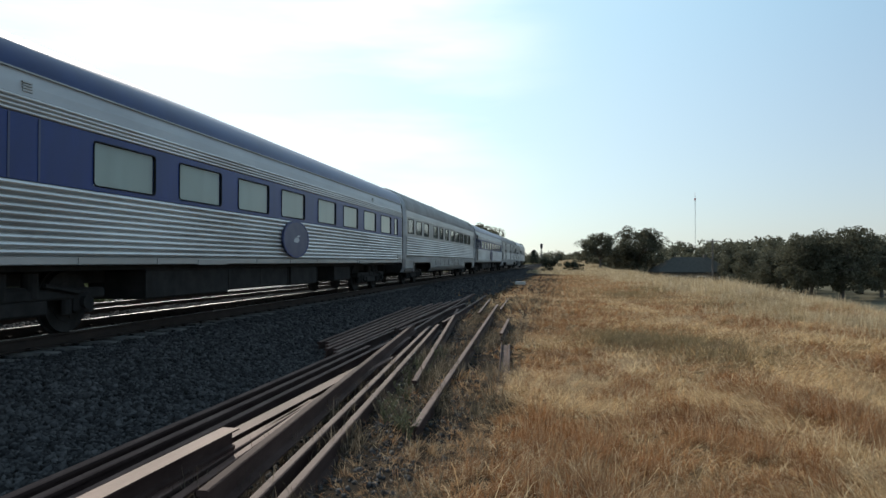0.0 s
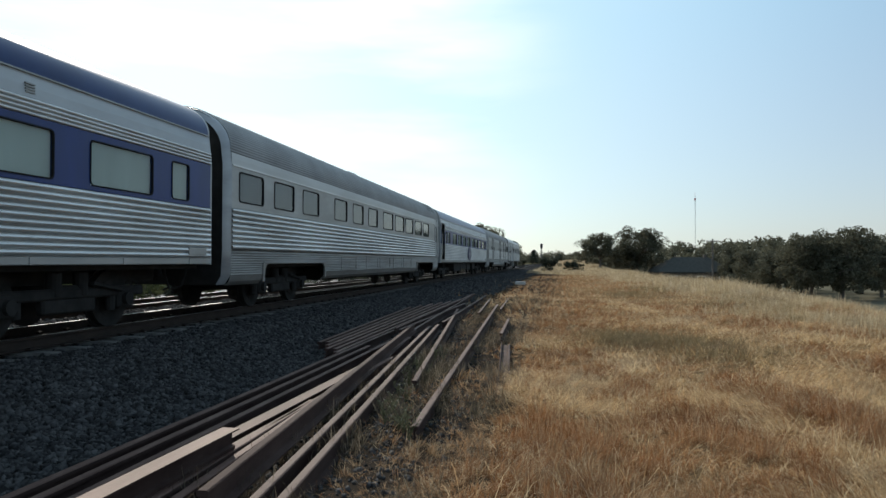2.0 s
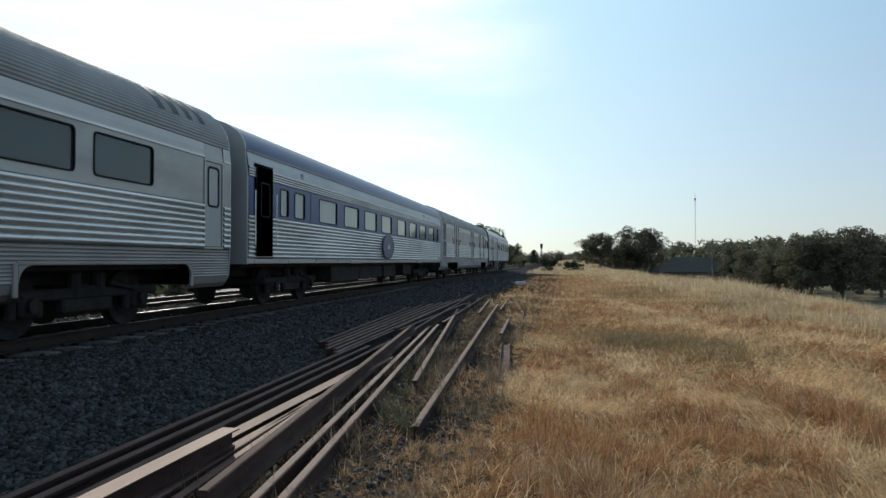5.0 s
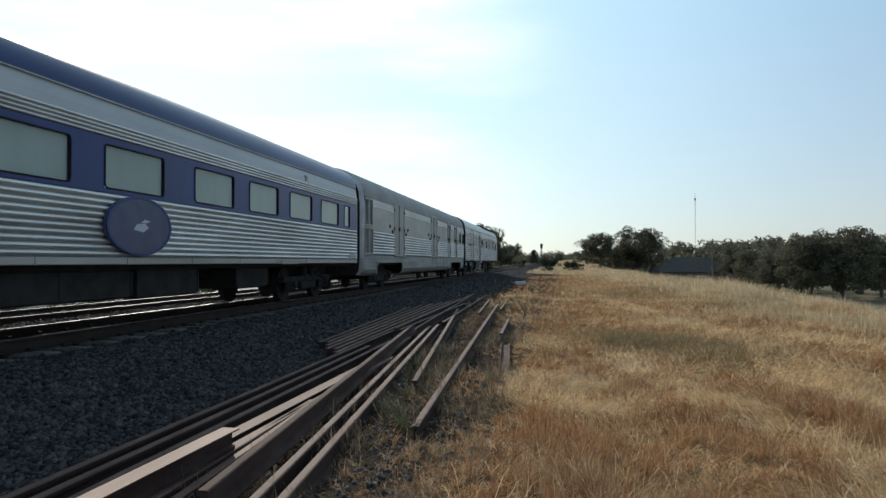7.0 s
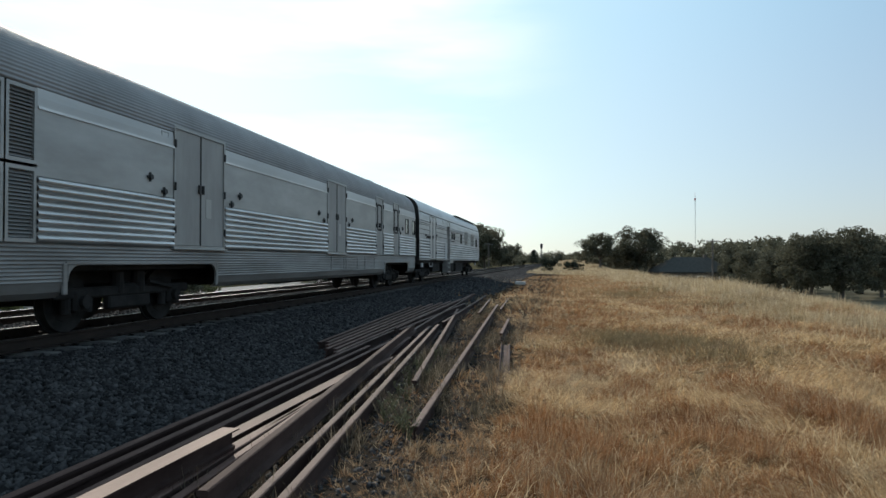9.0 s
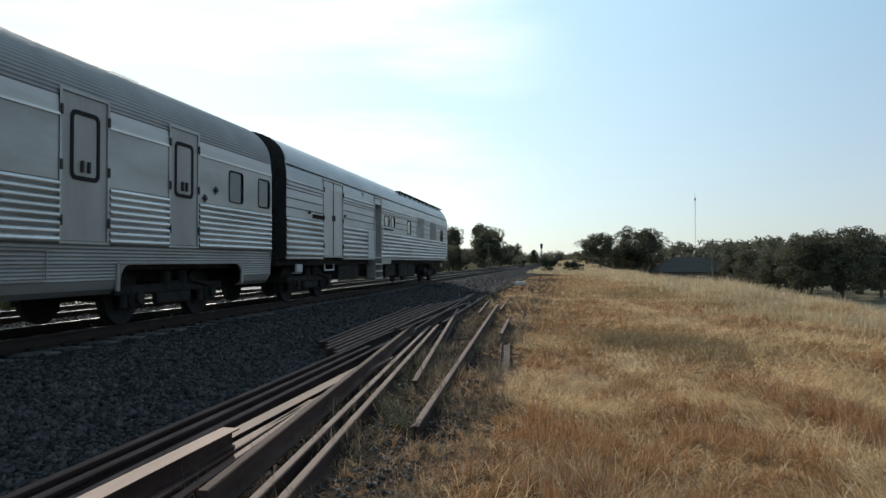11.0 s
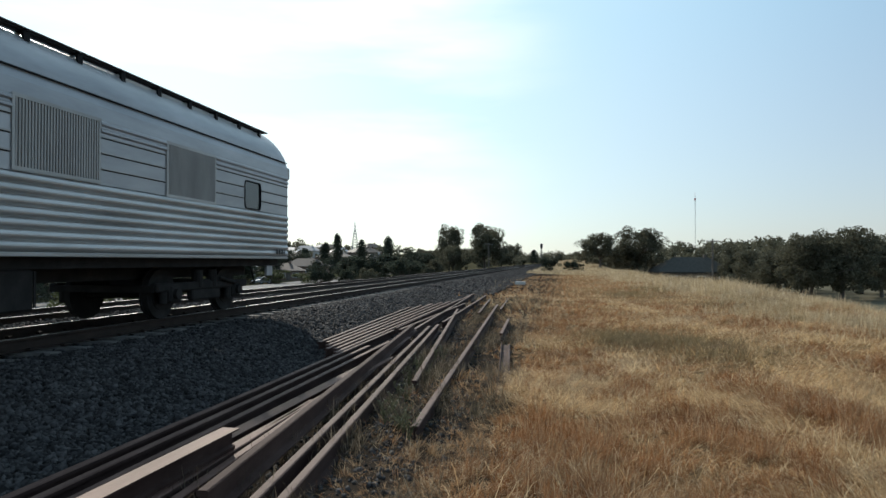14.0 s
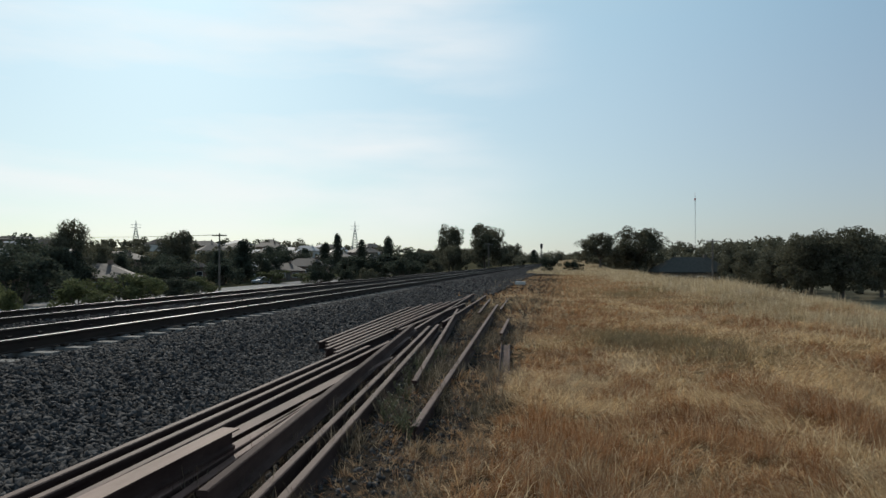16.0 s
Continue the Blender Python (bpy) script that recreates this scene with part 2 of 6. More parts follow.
for _m in (blue, blue_roof):
    _m.node_tree.nodes["Principled BSDF"].inputs["Specular IOR Level"].default_value = 0.35
for _m in (leaf_gum, leaf_dark, leaf_bright):
    _n, _l = _m.node_tree.nodes, _m.node_tree.links
    _b = _n["Principled BSDF"]
    _t, _x = _n.new("ShaderNodeBsdfTranslucent"), _n.new("ShaderNodeMixShader")
    _l.new(_b.inputs["Base Color"].links[0].from_socket, _t.inputs["Color"])
    _x.inputs[0].default_value = 0.4
    _l.new(_b.outputs[0], _x.inputs[1]); _l.new(_t.outputs[0], _x.inputs[2]); _l.new(_x.outputs[0], _n["Material Output"].inputs["Surface"])


def smooth(a, b, x):
    t = np.clip((x - a) / (b - a), 0, 1)
    return t * t * (3 - 2 * t)


def wave(x, y):
    return (np.sin(x * 1.7 + 0.6 * np.sin(y * 0.8)) * np.sin(y * 1.3 + 0.7 * np.sin(x * 0.9)) * 0.035
            + np.sin(x * 5.1 + 1.9 * np.sin(y * 2.3)) * np.sin(y * 4.3 + 1.6 * np.sin(x * 2.9)) * 0.022
            + np.sin(x * 0.55 + y * 0.31) * 0.05 + np.sin(x * 0.23 - y * 0.17 + 1.3) * 0.05)


def height(x, y):
    x, y = np.asarray(x, float), np.asarray(y, float)
    z = -0.62 + wave(x, y) * smooth(-3.6, -1.0, x)
    z = z + 0.37 * smooth(-4.0, -6.5, x)
    z = np.where(x < -13.8, -0.25 - 0.9 * smooth(-13.8, -17.0, x), z)
    low_l = smooth(-16.0, -40.0, x)
    z = z - 2.5 * low_l
    crest = 7.4 + 2.4 * np.sin(np.pi * np.clip((y - 8) / 62, 0, 1))
    low_r = smooth(crest, crest + 13, x)
    z = z - 3.0 * low_r
    z = z + 1.8 * np.exp(-((x - 3.0) / 7.5) ** 2 - ((y - 200.0) / 45.0) ** 2) * smooth(-6.0, -1.5, x)
    d = np.hypot(x, y)
    far = smooth(140, 520, d)
    side = np.clip(np.abs(x + 8) / (d + 1), 0, 1)
    z = z + far * (8.0 + 6 * smooth(0.1, 0.4, side)) * smooth(8, 60, np.abs(x + 8))
    z = z + smooth(520, 1500, d) * 4
    return z


def hz(x, y):
    return float(height(x, y))
def axis_steps(spans):
    """Positions from runs of (start, end, step)."""
    out = []
    for a, b, st in spans:
        out += list(np.arange(a, b, st))
    return np.array(out + [spans[-1][1]])


def ground_material():
    m = material("dry_grass_soil", (0.17, 0.095, 0.045), 0.95, 0, (0.24, 0.165, 0.09), 0.5, 8, 0.6, 30)
    n, l = m.node_tree.nodes, m.node_tree.links
    b = n["Principled BSDF"]
    grass = b.inputs["Base Color"].links[0].from_socket
    tc = n.new("ShaderNodeTexCoord")
    xyz = n.new("ShaderNodeSeparateXYZ")
    l.new(tc.outputs["Object"], xyz.inputs[0])
    nz = n.new("ShaderNodeTexNoise")
    nz.inputs["Scale"].default_value, nz.inputs["Detail"].default_value = 1.5, 6
    l.new(tc.outputs["Object"], nz.inputs["Vector"])
    shift = n.new("ShaderNodeMath"); shift.operation = "MULTIPLY_ADD"
    shift.inputs[1].default_value = 1.6
    l.new(nz.outputs["Fac"], shift.inputs[0]); l.new(xyz.outputs["X"], shift.inputs[2])

    def zone(a, b_):
        r = n.new("ShaderNodeMapRange")
        r.inputs["From Min"].default_value, r.inputs["From Max"].default_value = a, b_
        l.new(shift.outputs[0], r.inputs["Value"])
        return r.outputs[0]

    def blend(fac, a, b_):
        mx = n.new("ShaderNodeMix"); mx.data_type = "RGBA"
        l.new(fac, mx.inputs["Factor"])
        for sock, v in (("A", a), ("B", b_)):
            if isinstance(v, tuple):
                mx.inputs[sock].default_value = (*v, 1)
            else:
                l.new(v, mx.inputs[sock])
        return mx.outputs["Result"]
    gravel = n.new("ShaderNodeTexVoronoi")
    gravel.inputs["Scale"].default_value = 16
    l.new(tc.outputs["Object"], gravel.inputs["Vector"])
    gr = n.new("ShaderNodeValToRGB")
    gr.color_ramp.elements[0].color, gr.color_ramp.elements[1].color = (0.015, 0.015, 0.015, 1), (0.058, 0.057, 0.056, 1)
    l.new(gravel.outputs["Color"], gr.inputs[0])
    c = blend(zone(-3.6, -2.4), gr.outputs[0], (0.040, 0.032, 0.025))
    c = blend(zone(-0.3, 1.7), c, grass)
    c = blend(zone(17.0, 24.0), c, (0.13, 0.118, 0.085))
    c = blend(zone(-13.0, -14.2), c, (0.085, 0.075, 0.045))
    l.new(c, b.inputs["Base Color"])
    b.inputs["Specular IOR Level"].default_value = 0.0
    return m


GX = axis_steps([(-2400, -400, 100), (-400, -80, 10), (-80, -18, 2), (-18, -3, 0.25), (-3, 10, 0.2), (10, 14, 0.5), (14, 40, 1.5), (40, 120, 5), (120, 400, 14), (400, 2400, 100)])
GY = axis_steps([(-600, -40, 40), (-40, 0, 4), (0, 24, 0.2), (24, 40, 0.6), (40, 120, 2), (120, 500, 10), (500, 4600, 100)])
gx, gy = np.meshgrid(GX, GY)
gz = height(gx, gy)
nx = len(GX)
cells = [(j * nx + i, j * nx + i + 1, (j + 1) * nx + i + 1, (j + 1) * nx + i) for j in range(len(GY) - 1) for i in range(nx - 1)]
ground = raw("ground", np.stack([gx, gy, gz], -1).reshape(-1, 3).tolist(), cells, ground_material(), smooth=True)
tagged(ground, "dry grassland with a dark stone railway bed across it", "ground", kind="structure")


# ---- the tracks ----
RAIL = [(-0.073, -0.172), (-0.073, -0.160), (-0.012, -0.145), (-0.009, -0.045), (-0.035, -0.034), (-0.036, -0.008), (-0.028, 0.0), (-0.016, 0.0006),
        (0.016, 0.0006), (0.028, 0.0), (0.036, -0.008), (0.035, -0.034), (0.009, -0.045), (0.012, -0.145), (0.073, -0.160), (0.073, -0.172)]


def rail_mesh(length, top_index=True):
    bm = strip(RAIL + [RAIL[0]], -length / 2, length / 2)
    for y in (-length / 2, length / 2):
        ring = [bm.verts.new((x, y, z)) for x, z in RAIL]
        bm.faces.new(ring if y < 0 else list(reversed(ring)))
    bmesh.ops.remove_doubles(bm, verts=bm.verts, dist=1e-4)
    if top_index:
        for f in bm.faces:
            if f.calc_center_median().z > -0.002 and abs(f.calc_center_median().x) < 0.014:
                f.material_index = 1
    return bm


def sleeper_mesh():
    bm = strip([(-0.13, -0.40), (-0.13, -0.215), (-0.105, -0.175), (0.105, -0.175), (0.13, -0.215), (0.13, -0.40)], -1.25, 1.25, caps=True)
    bmesh.ops.rotate(bm, verts=bm.verts, matrix=Matrix.Rotation(radians(90), 3, "Z"))
    me = bpy.data.meshes.new("sleeper")
    bm.to_mesh(me); bm.free()
    me.materials.append(concrete)
    return me


def clip_mesh():
    bm = bmesh.new()
    for sx in (-1, 1):
        box(bm, sx * 0.11 - 0.04, sx * 0.11 + 0.04, -0.05, 0.05, -0.175, -0.13, 0.012)
    me = bpy.data.meshes.new("rail_clip")
    bm.to_mesh(me); bm.free()
    me.materials.append(rail_side)
    return me


SLEEPER, CLIP = sleeper_mesh(), clip_mesh()
rng = random.Random(3)
for cx, drop, first, count, word in ((TX, 0.0, -12.0, 172, "near"), (TX2, -0.11, -4.0, 128, "far")):
    track = group_empty("railway_track", pose(cx, 0, drop))
    tagged(track, "steel rails on concrete sleepers in dark ballast" if word == "near" else "second pair of rails beyond the first track", "railway track", "tracks", kind="structure")
    for sx in (-1, 1):
        r = part("rail", rail_mesh(860), [rail_side, rail_top], track, "worn rail with a polished top")
        r.location = (sx * 0.753, 270, -0.035 if (sx < 0 and word == "near") else 0)
    for i in range(count):
        s_ = new("sleeper", SLEEPER)
        s_.parent = track
        s_.location = (rng.uniform(-0.02, 0.02), first + i * 0.66 + rng.uniform(-0.02, 0.02), rng.uniform(-0.02, 0.004) - 0.012)
        if 18 < i < 60:
            for sx in (-1, 1):
                c_ = new("rail_clip", CLIP)
                c_.parent = s_
                c_.location = (sx * 0.753, 0, 0.01)


# ---- the train ----
HW = 1.48
GAP = 0.32
LEN = 23.5


def flute(x, z0, z1, n, depth, seg=6, lean=0.0):
    out = []
    for i in range(n * seg + 1):
        k = i / (n * seg)
        a = (i % seg) / seg
        bulge = abs(math.sin(math.pi * a)) ** 0.6
        out.append((x - lean * k + depth * bulge, z0 + (z1 - z0) * k))
    return out


def roof_profile(z0, z1, hw, n=16, power=2.4):
    out = []
    for i in range(n + 1):
        a = math.pi / 2 * i / n
        out.append((hw * abs(math.cos(a)) ** (2 / power), z0 + (z1 - z0) * abs(math.sin(a)) ** (2 / power)))
    return out


def ribbed(profile, count, depth):
    """The same profile with shallow ribs pressed into it."""
    pts = [Vector((x, z)) for x, z in profile]
    lens = [0]
    for a, b in zip(pts, pts[1:]):
        lens.append(lens[-1] + (b - a).length)
    out, seg = [], 4
    for i in range(count * seg + 1):
        d = lens[-1] * i / (count * seg)
        j = max(k for k in range(len(lens) - 1) if lens[k] <= d + 1e-9)
        u = (d - lens[j]) / max(1e-9, lens[j + 1] - lens[j])
        p = pts[j].lerp(pts[j + 1], u)
        t = (pts[j + 1] - pts[j]).normalized()
        nrm = Vector((t.y, -t.x))
        p = p + nrm * depth * abs(math.sin(math.pi * (i % seg) / seg))
        out.append((p.x, p.y))
    return out


def mirrored(profile):
    return [(-x, z) for x, z in profile]


def side(name, profile, y0, y1, mat, root, label="", smooth=False):
    """The same sheet on both flanks of a carriage, each its own part."""
    part(name, strip(profile, y0, y1), mat, root, label, smooth)
    far = strip(mirrored(profile), y0, y1)
    bmesh.ops.reverse_faces(far, faces=far.faces)
    part(name, far, mat, root, label, smooth)


def holed(y0, y1, z0, z1, holes, x, thick=0.05):
    """A wall sheet in the plane x with rectangular openings that go through it."""
    bm = bmesh.new()
    ys = sorted({y0, y1, *[h[0] for h in holes], *[h[1] for h in holes]})
    zs = sorted({z0, z1, *[h[2] for h in holes], *[h[3] for h in holes]})
    sg = 1 if x > 0 else -1
    for a, b in zip(ys, ys[1:]):
        for c, d in zip(zs, zs[1:]):
            if any(h[0] <= a and b <= h[1] and h[2] <= c and d <= h[3] for h in holes):
                continue
            for xx in (x, x - sg * thick):
                bm.faces.new([bm.verts.new((xx, p, q)) for p, q in ((a, c), (b, c), (b, d), (a, d))])
    for h in holes:
        for p, q in (((h[0], h[2]), (h[1], h[2])), ((h[1], h[2]), (h[1], h[3])), ((h[1], h[3]), (h[0], h[3])), ((h[0], h[3]), (h[0], h[2]))):
            bm.faces.new([bm.verts.new(v) for v in ((x, *p), (x, *q), (x - sg * thick, *q), (x - sg * thick, *p))])
    bmesh.ops.remove_doubles(bm, verts=bm.verts, dist=1e-4)
    bmesh.ops.recalc_face_normals(bm, faces=bm.faces)
    return bm


def round_rect(y0, y1, z0, z1, r, seg=4):
    pts = []
    for cy, cz, a0 in ((y1 - r, z1 - r, 0), (y0 + r, z1 - r, 90), (y0 + r, z0 + r, 180), (y1 - r, z0 + r, 270)):
        for i in range(seg + 1):
            a = radians(a0 + 90 * i / seg)
            pts.append((cy + r * math.cos(a), cz + r * math.sin(a)))
    return pts


def frame_ring(y0, y1, z0, z1, r, w, x, sg, proud=0.012, deep=0.022):
    bm = bmesh.new()
    outer, inner = round_rect(y0 - w * 0.4, y1 + w * 0.4, z0 - w * 0.4, z1 + w * 0.4, r + w * 0.4), round_rect(y0 + w * 0.6, y1 - w * 0.6, z0 + w * 0.6, z1 - w * 0.6, max(0.01, r - w * 0.3))
    loops = [[bm.verts.new((x + sg * dx, *p)) for p in pts] for dx, pts in ((0.0, outer), (proud, outer), (proud, inner), (-deep, inner))]
    k = len(outer)
    for a, b in zip(loops, loops[1:]):
        for i in range(k):
            bm.faces.new((a[i], a[(i + 1) % k], b[(i + 1) % k], b[i]))
    bmesh.ops.recalc_face_normals(bm, faces=bm.faces)
    return bm


def window(root, y0, y1, z0, z1, x, sg, r=0.09, w=0.055, behind=None, frame_mat=None):
    f = part("window_frame", frame_ring(y0, y1, z0, z1, r, w, x, sg), frame_mat or rubber, root, "rounded black window rubber")
    bm = bmesh.new()
    bm.faces.new([bm.verts.new((x - sg * 0.014, *p)) for p in round_rect(y0 + 0.02, y1 - 0.02, z0 + 0.02, z1 - 0.02, r)])
    p = part("pane", bm, pane_mat, f, "tinted window glass")
    p.visible_shadow = False
    # no interior is built: this sheet's colour gives the light or dark within
    bm = bmesh.new()
    bm.faces.new([bm.verts.new((x - sg * 0.058, a, b)) for a, b in ((y0 - 0.04, z0 - 0.04), (y1 + 0.04, z0 - 0.04), (y1 + 0.04, z1 + 0.04), (y0 - 0.04, z1 + 0.04))])
    part("blind", bm, behind or blind, f, "flat sheet coloured as the brightness seen through the glass")


def bogie_mesh():
    bm = bmesh.new()
    for sx in (-1, 1):
        x = sx * 1.0
        box(bm, x - 0.08, x + 0.08, -1.75, 1.75, 0.50, 0.66, 0.03)
        box(bm, x - 0.07, x + 0.07, -0.55, 0.55, 0.30, 0.52, 0.03)
        for y in (-1.22, 1.22):
            box(bm, x - 0.11, x + 0.11, y - 0.17, y + 0.17, 0.30, 0.62, 0.04)
            cyl(bm, 0.10, 0.10, (sx * 1.13, y, 0.46), "x", 14)
            for d in (-0.24, 0.24):
                cyl(bm, 0.075, 0.22, (x, y + d, 0.40), "z", 10)
        for d in (-0.28, 0.28):
            cyl(bm, 0.11, 0.34, (x, d, 0.72), "z", 12)
        rod(bm, (sx * 1.12, 0.4, 0.72), (sx * 1.12, 1.1, 0.60), 0.035)
    box(bm, -1.05, 1.05, -0.30, 0.30, 0.48, 0.70, 0.03)
    for y in (-1.7, 1.7):
        box(bm, -1.0, 1.0, y - 0.06, y + 0.06, 0.50, 0.62)
    return bm


def wheelset_mesh():
    bm = bmesh.new()
    for sx in (-1, 1):
        cyl(bm, 0.455, 0.11, (sx * 0.765, 0, 0), "x", 28)
        cyl(bm, 0.485, 0.03, (sx * 0.70, 0, 0), "x", 28)
        cyl(bm, 0.36, 0.135, (sx * 0.765, 0, 0), "x", 20, 0.30)
        cyl(bm, 0.14, 0.20, (sx * 0.765, 0, 0), "x", 12)
        for i in range(4):
            a = radians(90 * i + 20)
            cyl(bm, 0.045, 0.145, (sx * 0.765, 0.24 * math.cos(a), 0.24 * math.sin(a)), "x", 8)
    cyl(bm, 0.08, 2.2, (0, 0, 0), "x", 10)
    return bm


WHEELSETS = []
_b = bogie_mesh(); BOGIE = bpy.data.meshes.new("bogie"); _b.to_mesh(BOGIE); _b.free(); BOGIE.materials.append(under)
_b = wheelset_mesh(); WHEELS = bpy.data.meshes.new("wheelset"); _b.to_mesh(WHEELS); _b.free(); WHEELS.materials.append(under)


def running_gear(root, length, boxes, ends=(3.6, 3.6), base=0.92, lead=0.0):
    for y in (ends[0], length - ends[1]):
        b = new("bogie", BOGIE)
        b.parent, b.location = root, (0, y, 0)
        for d in (-1.22, 1.22):
            w = new("wheelset", WHEELS)
            w.parent, w.location = b, (0, d, 0.457)
            WHEELSETS.append(w)
    bm = bmesh.new()
    box(bm, -1.25, 1.25, GAP - lead, length - GAP, base, base + 0.16)
    part("underframe", bm, under, root, "grimy dark steel underframe")
    for sx in (-0.45, 0.45):
        part("centre_sill", box(bmesh.new(), sx - 0.08, sx + 0.08, GAP + 0.3, length - GAP - 0.3, base - 0.22, base - 0.004), under, root)
    for y0, y1, z0, x0, x1 in boxes:
        bm = box(bmesh.new(), x0, x1, y0, y1, z0, base - 0.003, 0.03)
        nslat = max(1, int((y1 - y0) / 1.6))
        for i in range(nslat + 1):
            y = y0 + (y1 - y0) * i / nslat
            box(bm, x1 - 0.005, x1 + 0.012, y - 0.02, y + 0.02, z0 + 0.04, base - 0.03)
        part("equipment_box", bm, under, root, "dark underfloor equipment box")
    for y, sg in ((-lead, 1), (length, -1)):
        bm = box(bmesh.new(), -0.11, 0.11, min(y, y + sg * 0.7), max(y, y + sg * 0.7), 0.78, 1.0, 0.03)
        box(bm, -0.17, 0.17, min(y - sg * 0.02, y + sg * 0.2), max(y - sg * 0.02, y + sg * 0.2), 0.70, 1.06, 0.04)
        for x in (-0.55, 0.55):
            rod(bm, (x, y + sg * 0.35, 0.95), (x, y + sg * 0.12, 0.55), 0.025, 8)
            rod(bm, (x, y + sg * 0.12, 0.55), (x * 0.7, y + sg * 0.02, 0.50), 0.025, 8)
        part("coupler", bm, under, root, "dark coupler with air hoses")


def end_wall(root, outline, y, sg, mat, label):
    """outline: (x, z) from the sill up to the ridge on the right flank."""
    full = outline + [(-x, z) for x, z in reversed(outline[:-1])]
    bm = bmesh.new()
    a, b = [bm.verts.new((x, y, z)) for x, z in full], [bm.verts.new((x, y + sg * 0.06, z)) for x, z in full]
    bm.faces.new(a), bm.faces.new(list(reversed(b)))
    for i in range(len(full)):
        j = (i + 1) % len(full)
        bm.faces.new((a[i], b[i], b[j], a[j]))
    bmesh.ops.recalc_face_normals(bm, faces=bm.faces)
    e = part("end_wall", bm, mat, root, label)
    return e


def diaphragm(root, y, sg):
    bm = bmesh.new()
    for i in range(4):
        yy = y - sg * (0.03 + 0.068 * i)
        k = 0.05 * (i % 2)
        box(bm, -0.62 + k, 0.62 - k, min(yy, yy - sg * 0.05), max(yy, yy - sg * 0.05), 1.12, 3.45 - k, 0.015)
    part("diaphragm", bm, rubber, root, "black rubber gangway bellows")


def blue_coach(name, label, vestibule=False):
    root = group_empty(name)
    tagged(root, label, "passenger car", "cars of the train")
    y0, y1 = -0.30, 23.55
    holes = [(4.1 + 2.25 * i + 0.28 * (i > 3), 5.63 + 2.25 * i + 0.28 * (i > 3), 2.13, 2.775) for i in range(8)] + [(22.22, 22.78, 2.13, 2.775)]
    if vestibule:
        holes += [(1.4, 1.9, 2.13, 2.775), (2.3, 3.0, 2.13, 2.775)]
    for sg in (1, -1):
        x = sg * HW
        part("window_band", holed(y0, y1, 2.06, 2.88, holes, x), blue, root, "blue painted band between the windows")
        for h in holes:
            window(root, *h, x, sg, 0.07, 0.02)
        bm = box(bmesh.new(), min(x, x - sg * 0.06), max(x, x - sg * 0.06), y0, y1, 1.0, 1.115, 0.012)
        k = 0
        while y0 + 0.3 + k * 1.9 < y1:
            box(bm, min(x, x + sg * 0.012), max(x, x + sg * 0.012), y0 + 0.3 + k * 1.9, y0 + 0.34 + k * 1.9, 1.005, 1.11)
            k += 1
        part("sill", bm, steel_dull, root, "scuffed lower sill strip")
        for dy in (7.55, 17.9):
            part("lower_panel", box(bmesh.new(), min(x, x + sg * 0.02), max(x, x + sg * 0.02), dy - 0.55, dy + 0.55, 0.985, 1.09, 0.01), steel_dull, root)
    side("fluted_panel", flute(HW - 0.025, 1.115, 2.06, 10, 0.05), y0, y1, steel, root, "fluted stainless steel lower side")
    side("rib_strip", flute(HW - 0.01, 2.88, 3.11, 4, 0.03), y0, y1, steel, root, "ribbed stainless strip over the windows")
    side("grey_band", [(HW - 0.005, 3.11), (HW - 0.02, 3.25), (HW - 0.06, 3.43)], y0, y1, grey_band, root, "grey painted band under the roof")
    rp = roof_profile(3.43, 4.19, HW - 0.055, 20, 2.2)
    part("roof", strip(rp + list(reversed(mirrored(rp)))[1:], y0, y1), blue_roof, root, "dark blue rounded roof", True)
    part("gutter", strip([(HW - 0.055, 3.425), (HW - 0.03, 3.425), (HW - 0.03, 3.445), (HW - 0.055, 3.45)], y0, y1), steel_dull, root)
    for y, sg in ((y0, 1), (y1, -1)):
        x = sg * HW
        end_wall(root, [(HW - 0.005, 0.99), (HW - 0.005, 2.9), (HW - 0.06, 3.43)] + rp[1:], y, -sg, panel_grey, "grey carriage end")
        diaphragm(root, y - sg * 0.06, sg)
        part("data_plate", box(bmesh.new(), min(x, x + sg * 0.035), max(x, x + sg * 0.035), 22.75, 23.35, 1.17, 1.30, 0.006), steel_dull, root, "plain steel plate between the flutes")
        for yy in (2.55, 3.05) if not vestibule else (3.45,):
            part("seam_cover", box(bmesh.new(), min(x, x + sg * 0.008), max(x, x + sg * 0.008), yy - 0.018, yy + 0.018, 2.07, 2.87), disc_blue, root)
        if vestibule:
            # a flat leaf in the shade colour replaces the open, recessed vestibule
            leaf_door(root, -0.02, 0.95, 1.12, 3.2, shade_door, False, "door leaf coloured as dark as the vestibule's shade", False, -0.036)
            window(root, 0.24, 0.70, 2.05, 2.8, sg * (HW + 0.038), sg, 0.06, 0.03, shade_sheet)
            for yy in (-0.1, 1.03):
                part("handrail", rod(bmesh.new(), (sg * (HW + 0.07), yy, 1.4), (sg * (HW + 0.07), yy, 2.6), 0.016, 8), steel, root)
    # round badge on the flank
    for sg in (1,):
        bm = cyl(bmesh.new(), 0.49, 0.05, (sg * (HW + 0.045), 11.65, 1.60), "x", 48)
        bmesh.ops.bevel(bm, geom=[e for e in bm.edges if len(e.link_faces) == 2 and e.calc_face_angle(0) > 1], offset=0.012, segments=2, affect="EDGES")
        for v in bm.verts:
            v.co = Vector((v.co.x, 11.65 + (v.co.y - 11.65) * 1.78, 1.60 + (v.co.z - 1.60) * 0.95))
        d = part("badge", bm, disc_blue, root, "oval dark blue badge with a pale mark")
        bm = bmesh.new()
